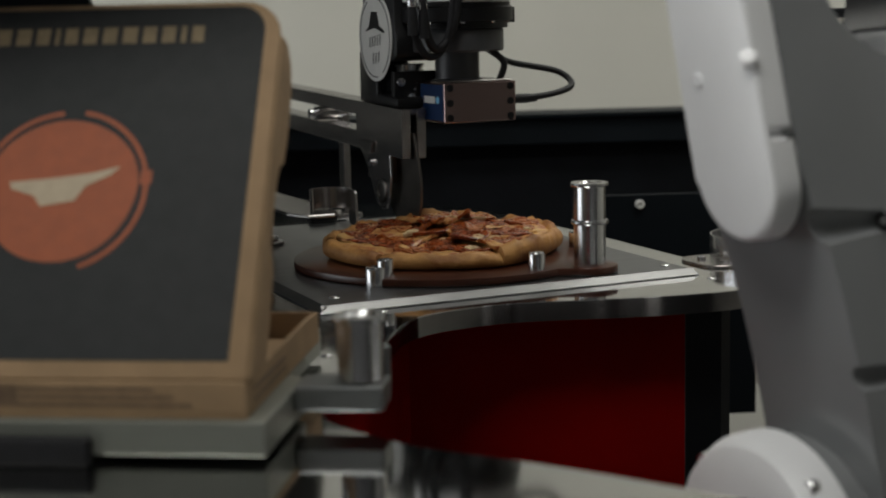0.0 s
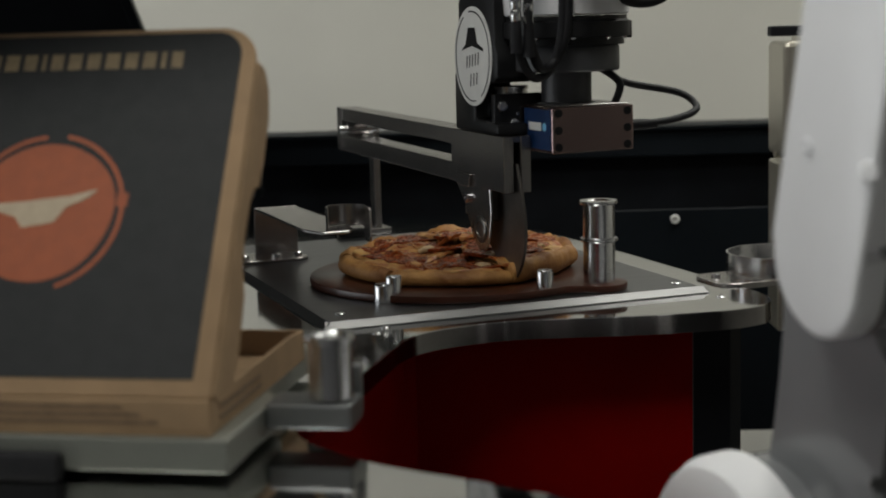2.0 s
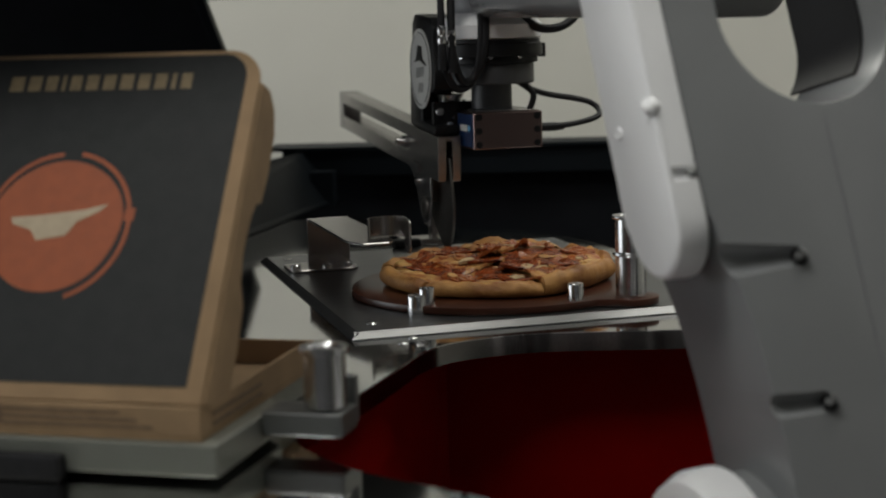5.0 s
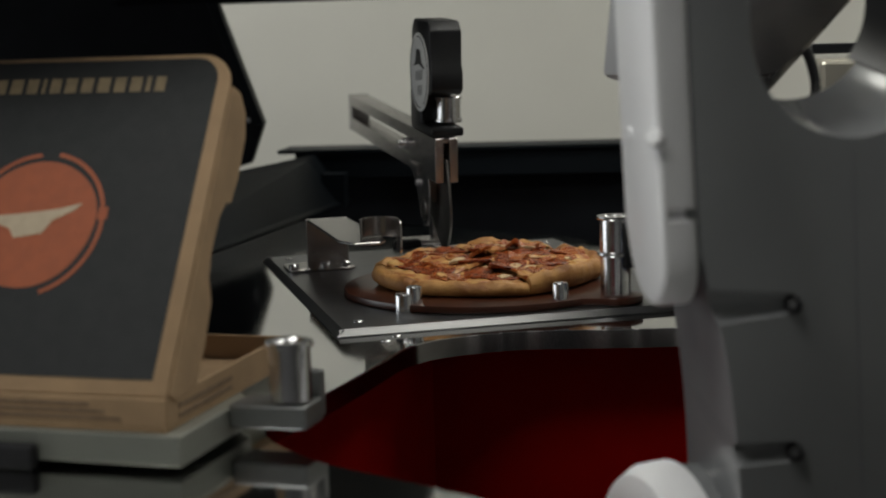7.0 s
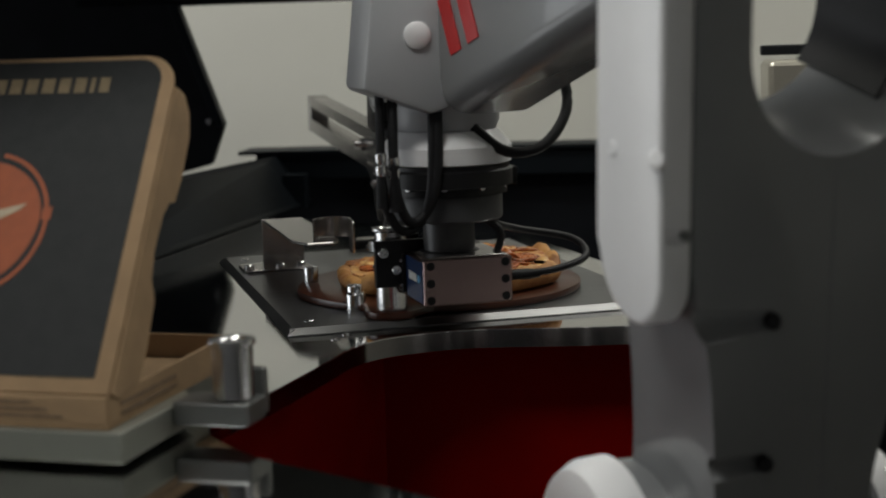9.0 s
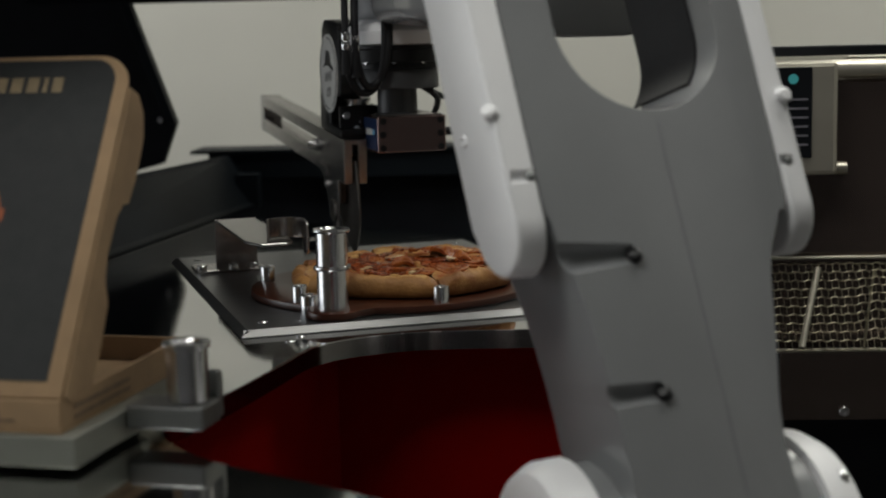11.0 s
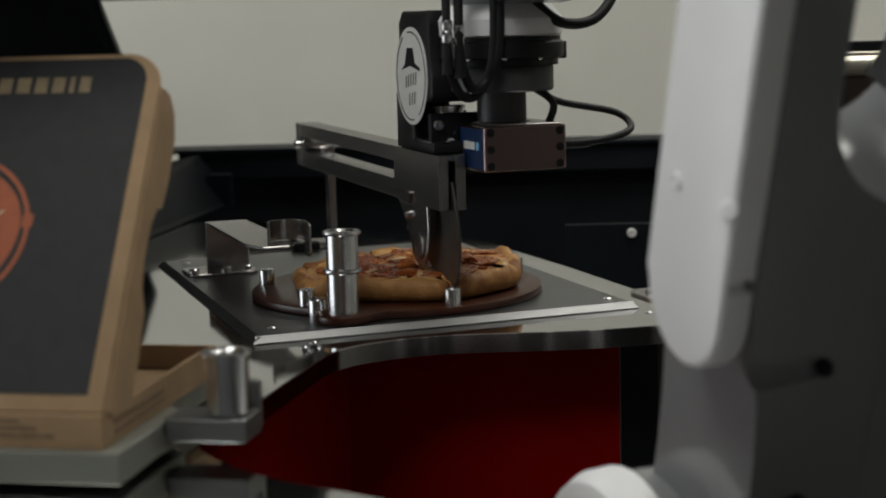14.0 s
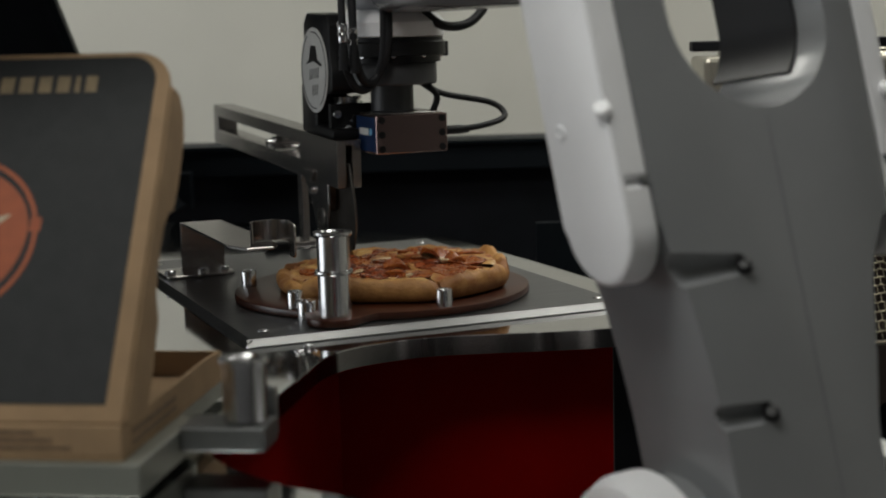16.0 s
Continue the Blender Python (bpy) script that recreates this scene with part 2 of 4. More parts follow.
# ---- the room ----
def room():
    def slab(name, u0, u1, v0, v1, z0, z1, mat, label, category):
        ob = part(name, box(u0, u1, v0, v1, z0, z1, 0), mat, m=ROOM)
        return tagged(ob, label, category, kind="structure")
    slab("floor", -4, 4, -3.6, 2.9, FLOOR_Z - 0.1, FLOOR_Z, M_floor, "dark grey screed floor of the workshop room", "floor")
    slab("ceiling", -4, 4, -3.6, 2.9, CEIL_Z, CEIL_Z + 0.1, M_ceiling, "plain white painted ceiling over the cell", "ceiling")
    slab("wall_north", -4, 4, 2.6, 2.75, FLOOR_Z, CEIL_Z, M_wall, "pale cream painted wall behind the robot cell", "wall")
    # Unseen wall, made dark so little light bounces in from the front.
    slab("wall_south", -4, 4, -3.5, -3.35, FLOOR_Z, CEIL_Z, M_dark, "unseen wall closing the room, coloured dark to cut front light", "wall")
    slab("wall_east", 3.7, 3.85, -3.35, 2.6, FLOOR_Z, CEIL_Z, M_wall, "plain painted wall closing the room", "wall")
    # west wall, unseen, with a wide opening added for the side light
    bm = join(box(-3.85, -3.7, -3.35, -1.0, FLOOR_Z, CEIL_Z, 0), box(-3.85, -3.7, 1.4, 2.6, FLOOR_Z, CEIL_Z, 0),
              box(-3.85, -3.7, -1.0, 1.4, FLOOR_Z, -0.35, 0), box(-3.85, -3.7, -1.0, 1.4, 1.45, CEIL_Z, 0))
    tagged(part("wall_west", bm, M_wall, m=ROOM), "unseen painted wall with an opening added for the side light", "wall", kind="structure")
    # Glowing panels added on the unseen ceiling to go with those lamps.
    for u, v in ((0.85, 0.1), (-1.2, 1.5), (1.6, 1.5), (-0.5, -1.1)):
        th = empty("added_ceiling_panel", ROOM @ Matrix.Translation((u, v, CEIL_Z - 0.03)), "flat white light panel added on the unseen ceiling", "ceiling light", "ceiling lights")
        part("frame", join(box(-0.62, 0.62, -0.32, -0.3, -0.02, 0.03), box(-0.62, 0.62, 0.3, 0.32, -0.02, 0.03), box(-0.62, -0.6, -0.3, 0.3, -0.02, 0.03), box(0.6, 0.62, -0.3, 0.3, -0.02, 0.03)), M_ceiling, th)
        part("diffuser", box(-0.6, 0.6, -0.3, 0.3, -0.008, 0.02, 0), M_addedglow, th)


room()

# ---- work table with its bay ----
TOP = -0.0068


def work_table():
    near = [(0.3, -0.98), (0.1, -0.72), (-0.005, -0.547), (-0.047, -0.484), (-0.086, -0.43), (-0.108, -0.38), (-0.117, -0.33), (-0.1, -0.284), (-0.045, -0.211), (0.02, -0.114),
            (0.05, -0.069), (0.085, -0.039), (0.125, -0.028), (0.17, -0.026), (0.213, -0.035), (0.29, -0.061), (0.35, -0.075), (0.4, -0.079), (0.437, -0.069), (0.46, -0.041), (0.468, 0.001)]
    edge = [(p.x, p.y) for p in smooth_path([(x, y, 0) for x, y in near], 4)]
    out = edge + [(0.47, 0.3), (0.46, 0.62), (0.2, 1.0), (-0.2, 1.0), (-1.0, 1.0), (-1.0, -0.98)]
    th = empty("work_table", Matrix.Identity(4), "polished stainless steel work table with a curved bay", "table")
    part("table_top", prism(out, TOP - 0.0185, TOP, "z"), M_mirror, th, smooth=25)
    rim = [p for p in edge if p[1] > -0.72]
    Q = [Vector(p) for p in rim]
    nr = []
    for i, p in enumerate(Q):
        d = (Q[min(i + 1, len(Q) - 1)] - Q[max(i - 1, 0)]).normalized()
        nr.append(Vector((-d.y, d.x)))
    # Thin strip over the steel edge; its dark colour paints in a dark reflection.
    part("edge_reflection_band", prism([tuple(p - n * 0.0008) for p, n in zip(Q, nr)] + [tuple(p + n * 0.003) for p, n in zip(Q, nr)][::-1], TOP - 0.0192, TOP - 0.0012, "z"), M_band, th, "bay edge coloured darker for its dark reflection", smooth=35)
    # red lining of the bay, an upright shell set back under the edge
    inner = [(-0.03, -0.56), (-0.11, -0.44), (-0.136, -0.38), (-0.139, -0.33), (-0.125, -0.28), (0.095, 0.05), (0.11, 0.06), (0.24, 0.015), (0.376, -0.03)]
    outer = [(-0.035, -0.565), (-0.116, -0.444), (-0.143, -0.38), (-0.146, -0.328), (-0.131, -0.276), (0.09, 0.056), (0.108, 0.067), (0.242, 0.022), (0.378, -0.023)]
    part("bay_lining", prism(inner + outer[::-1], FLOOR_Z + 0.02, TOP - 0.0195, "z"), M_red, th, "dark red enamelled lining of the bay", smooth=35)
    part("bay_end_panel", prism([(0.379, -0.027), (0.42, -0.03), (0.446, -0.008), (0.455, 0.05), (0.448, 0.05), (0.44, -0.002), (0.418, -0.022), (0.381, -0.02)], FLOOR_Z + 0.02, TOP - 0.0195, "z"), M_black, th, "black end panel of the bay", smooth=35)
    for x, y in ((0.2, 0.0), (0.33, -0.033), (0.385, -0.042)):
        part("edge_bolt", lathe([(0.0045, 0.0), (0.0045, -0.006), (0.003, -0.007)], 14), M_alu, th, m=pose(x, y + 0.006, TOP - 0.0192), smooth=35)
    for x, y in ((-0.9, -0.85), (-0.9, 0.9), (0.3, 0.7), (0.1, -0.9)):
        part("leg", box(x - 0.02, x + 0.02, y - 0.02, y + 0.02, FLOOR_Z, TOP - 0.0185), M_steel, th)
    for x, y in ((0.045, -0.02), (0.06, 0.0), (-0.05, -0.15), (0.42, -0.012)):
        flat_screw(th, pose(x, y, TOP), 0.005)
    return th


work_table()


# ---- cutting plate ----
def cutting_plate():
    th = empty("cutting_plate", Matrix.Identity(4), "wide brushed steel cutting plate lying on the table", "steel plate")
    W, D = 0.42, 0.57
    bm = bmesh.new()
    F0, FB, E = 0.011, -0.006, 0.0075
    q = [(0.002, F0), (W, F0), (W, D), (0.002, D)]
    ins = [(0.002 + E, F0 + E), (W - E, F0 + E), (W - E, D - E), (0.002 + E, D - E)]
    a = [bm.verts.new((x, y, FB - 0.0006)) for x, y in q]
    b = [bm.verts.new((x, y, FB + 0.0002)) for x, y in q]
    c = [bm.verts.new((x, y, 0)) for x, y in ins]
    bm.faces.new(a[::-1])
    bm.faces.new(c)
    for i in range(4):
        j = (i + 1) % 4
        bm.faces.new((a[i], a[j], b[j], b[i]))
        bm.faces.new((b[i], b[j], c[j], c[i]))
    part("plate", bm, M_plate, th)
    part("front_bevel", prism([(F0 - 0.0006, FB + 0.0003), (F0 + E - 0.0002, 0.0003), (F0 + E + 0.0004, -0.0003), (F0, FB - 0.0002)], 0.005, W - 0.003, "x"), M_edge, th, "bright machined bevel")
    part("side_bevel", prism([(0.0014, FB + 0.0003), (0.002 + E - 0.0002, 0.0003), (0.002 + E + 0.0004, -0.0003), (0.002, FB - 0.0002)], F0 + 0.003, D - 0.003, "y"), M_edge, th, "bright machined bevel")
    for x, y in ((0.032, 0.055), (0.4, 0.045), (0.032, 0.53), (0.39, 0.53)):
        flat_screw(th, pose(x, y, 0.0), 0.0055)
    part("stop_peg", lathe([(0.0105, 0), (0.0105, 0.018), (0.0095, 0.0195), (0.004, 0.0195), (0.004, 0.018)], 24), M_turned, th, m=pose(0.09, 0.092, 0), smooth=35)
    return th


cutting_plate()


def slide_post():
    th = empty("slide_post", Matrix.Translation((0.232, 0.605, 0.0)), "slim steel guide post with a roller pin", "post")
    part("base_plate", box(-0.03, 0.03, -0.03, 0.016, 0.0003, 0.008, 0.001), M_steel, th)
    part("latch", box(-0.05, -0.012, -0.05, -0.034, 0.0003, 0.012, 0.003), M_anod, th)
    part("bar", box(0.0145, 0.0235, -0.008, 0.012, -0.006, 0.152), M_steel, th)
    part("roller_pin", lathe([(0.006, -0.03), (0.006, -0.021), (0.009, -0.021), (0.009, 0.021), (0.006, 0.021), (0.006, 0.03)], 20, pose(0, 0, 0.141, 0, 90, 0)), M_turned, th, smooth=35)
    return th


slide_post()


# ---- spring clip bracket on the plate ----
def clip_bracket():
    th = empty("clip_bracket", Matrix.Identity(4), "bent stainless bracket holding an open spring clip", "bracket")
    part("upright", box(0.046, 0.1, 0.4605, 0.464, 0.004, 0.0605, 0.0006, 1), M_steel, th)
    part("top_flange", prism([(0.048, 0.46), (0.098, 0.46), (0.103, 0.3), (0.1, 0.225), (0.09, 0.205), (0.06, 0.205), (0.048, 0.24)], 0.0572, 0.0605, "z", 0.0006, 1), M_steel, th)
    part("base_foot", prism(rounded(0.014, 0.1, 0.405, 0.47, 0.012), 0.0, 0.004, "z", 0.0008, 1), M_steel, th)
    for x, y in ((0.022, 0.42), (0.062, 0.42), (0.088, 0.42)):
        screw(th, pose(x, y, 0.0045), 0.0065)
    ring = arc(0, 0, 0.021, 10, 220, 16)
    back = arc(0, 0, 0.0225, 10, 220, 16)
    part("spring_clip", prism(ring + back[::-1], 0.061, 0.084, "z"), M_steel, th, "curved spring steel clip", pose(0.094, 0.23, 0, 0, 0, -30), smooth=40)
    part("end_lip", prism(rounded(0.2, 0.222, 0.046, 0.084, 0.006), 0.1115, 0.114, "x", 0.0005, 1), M_steel, th)


clip_bracket()


def ring_clip():
    th = empty("ring_clip", pose(0.5, 0.075, TOP), "steel spring ring on a flat bracket beside the plate", "clip")
    part("base_tongue", prism(rounded(-0.05, 0.06, -0.045, 0.03, 0.02), -0.004, 0.003, "z", 0.0006, 1), M_steel, th)
    R = 0.058
    a = [(0.046 + R * math.cos(radians(k)), R * math.sin(radians(k))) for k in range(20, 331, 10)]
    b = [(0.046 + (R - 0.0016) * math.cos(radians(k)), (R - 0.0016) * math.sin(radians(k))) for k in range(20, 331, 10)]
    part("spring_band", prism(a + b[::-1], 0.004, 0.026, "z"), M_turned, th, smooth=40)
    screw(th, pose(-0.032, 0.004, 0.003), 0.005)
    part("bracket", box(0.05, 0.075, -0.035, -0.031, -0.11, 0.004, 0.001), M_steel, th)


ring_clip()

# ---- turning board with its grip spool, pegs and the pizza ----
CENTRE = Vector((0.21, 0.195, 0.0))
R_BOARD = 0.163


def spool(parent, m, name="grip_spool"):
    bm = lathe([(0.0165, 0), (0.0165, 0.042), (0.0192, 0.0425), (0.0198, 0.044), (0.0192, 0.0462), (0.0165, 0.047), (0.0165, 0.081), (0.0192, 0.0815), (0.0198, 0.083), (0.0192, 0.0852), (0.013, 0.0852), (0.012, 0.084), (0.009, 0.084)], 40)
    return part(name, bm, M_turned, parent, "turned aluminium grip spool with two flanges", m, smooth=30)


def turning_board():
    th = empty("turning_board", Matrix.Translation(CENTRE), "round brown serving board with a lug and steel pegs", "serving board")
    a0 = -54.0
    # outline: circle with a rounded lug at a0
    pts = arc(0, 0, R_BOARD, a0 + 14, a0 + 346, 60)
    c = Vector((math.cos(radians(a0)), math.sin(radians(a0)))) * 0.176
    lug = arc(c.x, c.y, 0.029, a0 - 88, a0 + 88, 14)
    part("disc", prism(pts + lug, 0.0008, 0.0085, "z", 0.0012, 2), M_board, th, smooth=35)
    spool(th, pose(c.x, c.y, 0.0085))
    for k in (-136.6, -74.8, -13.5, 77):
        part("peg", lathe([(0.0085, 0), (0.0085, 0.0165), (0.0076, 0.018), (0.004, 0.018), (0.0035, 0.0165)], 24), M_turned, th, m=pose(0.151 * math.cos(radians(k)), 0.151 * math.sin(radians(k)), 0.0085), smooth=35)
    return th


board = turning_board()


# six slices: start and end of each cut in degrees, height of the slice, lift of its tip
SLICES = ((-86, -16, 1.06, 0.004), (-16, 34, 1.12, 0.007), (34, 94, 1.22, 0.009), (94, 164, 1.02, 0.004), (164, 214, 0.88, 0.001), (214, 274, 0.72, 0.002))


def pizza():
    """A pan pizza with a puffed rim, cut into six slices that lie close together."""
    th = empty("pizza", Matrix.Translation(CENTRE + Vector((0.005, 0.01, 0.0088))), "baked pepperoni pizza with a thick golden crust", "pizza")
    rnd = random.Random(5)

    def rim(a, a0, a1):
        """Radius of the crust: straighter along the outside of each slice, tucked in at its cuts."""
        half, mid = (a1 - a0) / 2, (a0 + a1) / 2
        chord = math.cos(half) / math.cos(a - mid)
        edge = math.exp(-((a - a0) / 0.05) ** 2) + math.exp(-((a1 - a) / 0.05) ** 2)
        r = 0.1365 * (0.52 + 0.48 * chord) * (1 - 0.035 * edge)
        return r + 0.0018 * noise.noise(Vector((4 * math.cos(a), 4 * math.sin(a), 1.3))) + 0.0009 * noise.noise(Vector((15 * math.cos(a), 15 * math.sin(a), 7)))

    def which(x, y):
        d = math.degrees(math.atan2(y, x))
        for k, (a0, a1, _, _) in enumerate(SLICES):
            for turn in (0, 360):
                if a0 <= d + turn < a1:
                    return k
        return 0

    def height(x, y, k):
        p = Vector((x, y, 0.4 * k))
        f = min(1.0, math.hypot(x, y) / 0.13)
        tall, tip = SLICES[k][2:]
        return 0.02 * tall + tip * (1 - f) + 0.0042 * noise.noise(p * 30) + 0.0017 * noise.noise(p * 85) + 0.0012 * noise.noise(p * 210)

    prof = [(0.05, 0.0004), (0.9, 0.0), (0.962, 0.0022), (0.99, 0.0065), (1.0, 0.012), (0.996, 0.0165), (0.98, 0.0205), (0.955, 0.0225), (0.93, 0.023), (0.905, 0.0215), (0.88, 0.019), (0.84, 0.015), (0.45, 0.014), (0.05, 0.014)]
    slices = []
    for k, (d0, d1, tall, tip) in enumerate(SLICES):
        a0, a1 = radians(d0), radians(d1)
        n = int((d1 - d0) / 1.6)
        bm, cols = bmesh.new(), []
        for i in range(n + 1):
            a = a0 + (a1 - a0) * i / n
            edge = math.exp(-((a - a0) / 0.07) ** 2) + math.exp(-((a1 - a) / 0.07) ** 2)
            col = []
            for f, z in prof:
                r = rim(a, a0, a1) * f
                x, y = r * math.cos(a), r * math.sin(a)
                side = 0.0011
                if i in (0, n):
                    sx, sy = (-math.sin(a), math.cos(a)) if i == 0 else (math.sin(a), -math.cos(a))
                    x, y = x + side * sx, y + side * sy
                w = 0.2 * noise.noise(Vector((x * 26, y * 26, z * 26))) + 0.13 * noise.noise(Vector((x * 75, y * 75, z * 75))) + 0.08 * noise.noise(Vector((x * 190, y * 190, z * 190)))
                lump = 1 + (w if z > 0.004 else 0.2 * w)
                zz = z * tall * lump * (1 - 0.22 * edge * (f > 0.86))
                puff = 1 + 0.02 * w * (f > 0.9)
                col.append(bm.verts.new((x * puff, y * puff, zz + 0.6 * tip * max(0, 1 - f) * (z > 0.004))))
            cols.append(col)
        for p, q in zip(cols, cols[1:]):
            for c in range(len(prof) - 1):
                bm.faces.new((p[c], q[c], q[c + 1], p[c + 1]))
            bm.faces.new((p[-1], q[-1], q[0], p[0]))
        bm.faces.new(cols[0])
        bm.faces.new(cols[-1][::-1])
        sl = part("slice", bm, M_crust, th, smooth=50)
        slices.append(sl)
        # the melted topping of this slice
        bm, prev, K, m = bmesh.new(), None, 22, max(12, n // 2)
        for c in range(K + 1):
            f = 0.05 + 0.87 * c / K
            ring = []
            for i in range(m + 1):
                a = a0 + (a1 - a0) * i / m
                r = rim(a, a0, a1) * f
                x, y = r * math.cos(a), r * math.sin(a)
                if i in (0, m):
                    sx, sy = (-math.sin(a), math.cos(a)) if i == 0 else (math.sin(a), -math.cos(a))
                    x, y = x + 0.0009 * sx, y + 0.0009 * sy
                z = height(x, y, k) + 0.001 * noise.noise(Vector((x, y, 3)) * 330)
                if c == K:
                    z = 0.0125 * tall
                elif i in (0, m):
                    z -= 0.003
                ring.append(bm.verts.new((x, y, z)))
            if prev:
                for i in range(m):
                    bm.faces.new((prev[i], ring[i], ring[i + 1], prev[i + 1]))
            prev = ring
        part("cheese", bm, M_cheese, sl, smooth=60)

    def draped(x, y, r, mat, lift, curl, name="pepperoni_slice", sx=1.0, turn=0.0):
        """A round slice lying on the topping, its rim curled a little."""
        k = which(x, y)
        bm = bmesh.new()
        m, rr = (30, []) if r > 0.012 else (14, [])
        ph = rnd.uniform(0, 6.28)
        for f, dz in ((0.0, 0.0), (0.2, 0.0), (0.4, 0.0), (0.6, 0.0), (0.78, 0.0), (0.9, 0.0), (0.975, -0.0002), (1.0, -0.0008), (0.985, -0.0016), (0.9, -0.004)):
            ring = []
            for i in range(m):
                a = 2 * math.pi * i / m
                q = r * f * (1 + 0.05 * math.sin(2 * a + ph) + 0.04 * math.sin(3 * a + 2 * ph) + 0.03 * math.sin(7 * a + ph))
                dx, dy = q * math.cos(a) * sx, q * math.sin(a)
                px, py = x + dx * math.cos(turn) - dy * math.sin(turn), y + dx * math.sin(turn) + dy * math.cos(turn)
                w = 0.0012 * noise.noise(Vector((px, py, ph)) * 70) + 0.0008 * noise.noise(Vector((px, py, ph)) * 190)
                ring.append(bm.verts.new((px, py, height(px, py, k) + lift + dz + w + curl * f * f * (0.35 + 0.65 * math.sin(2 * a + ph)))))
            rr.append(ring)
        for a, b in zip(rr, rr[1:]):
            for i in range(m):
                bm.faces.new((a[i], a[(i + 1) % m], b[(i + 1) % m], b[i]))
        bmesh.ops.remove_doubles(bm, verts=bm.verts, dist=1e-6)
        part(name, bm, mat, slices[k], smooth=60)

    # flat slices of pepperoni, spread so that a little cheese shows between them
    spots, tries = [], 0
    while len(spots) < 26 and tries < 4000:
        tries += 1
        a, q = rnd.uniform(0, 6.283), 0.097 * math.sqrt(rnd.random())
        x, y = q * math.cos(a), q * math.sin(a)
        if all(math.hypot(x - u, y - v) > 0.0315 for u, v in spots):
            spots.append((x, y))
    for k, (x, y) in enumerate(spots):
        draped(x, y, min(rnd.uniform(0.0205, 0.0255), 0.1155 - math.hypot(x, y)), M_pep if rnd.random() < 0.72 else M_pepd, 0.0008 + 0.0005 * (k % 3), rnd.uniform(0.0, 0.0022), sx=rnd.uniform(0.85, 1.12), turn=rnd.uniform(0, 3))
    # folded slices standing up round the middle
    for x, y, c in ((0.03, -0.02, 0.006), (0.036, 0.03, 0.009), (-0.004, 0.03, 0.008), (0.062, 0.04, 0.007)):
        draped(x, y, rnd.uniform(0.012, 0.016), M_pepd, 0.003, c, sx=0.7, turn=rnd.uniform(0, 3))
    # shreds of crisped meat, strands and pools of pale cheese
    for i in range(10):
        a, q = rnd.uniform(0, 6.283), 0.098 * math.sqrt(rnd.random())
        draped(q * math.cos(a), q * math.sin(a), rnd.uniform(0.004, 0.009), M_pepd, rnd.uniform(0.001, 0.003), rnd.uniform(0.0, 0.004), "meat_shred", rnd.uniform(1.0, 2.2), rnd.uniform(0, 3.1))
    for i in range(34):
        a, q = rnd.uniform(0, 6.283), 0.11 * math.sqrt(rnd.random())
        draped(q * math.cos(a), q * math.sin(a), rnd.uniform(0.003, 0.0085), M_mozz if rnd.random() < 0.5 else M_cheese, rnd.uniform(0.0006, 0.0028), 0.0, "cheese_strand", rnd.uniform(1.0, 2.6), rnd.uniform(0, 3.1))
    return th


pie = pizza()


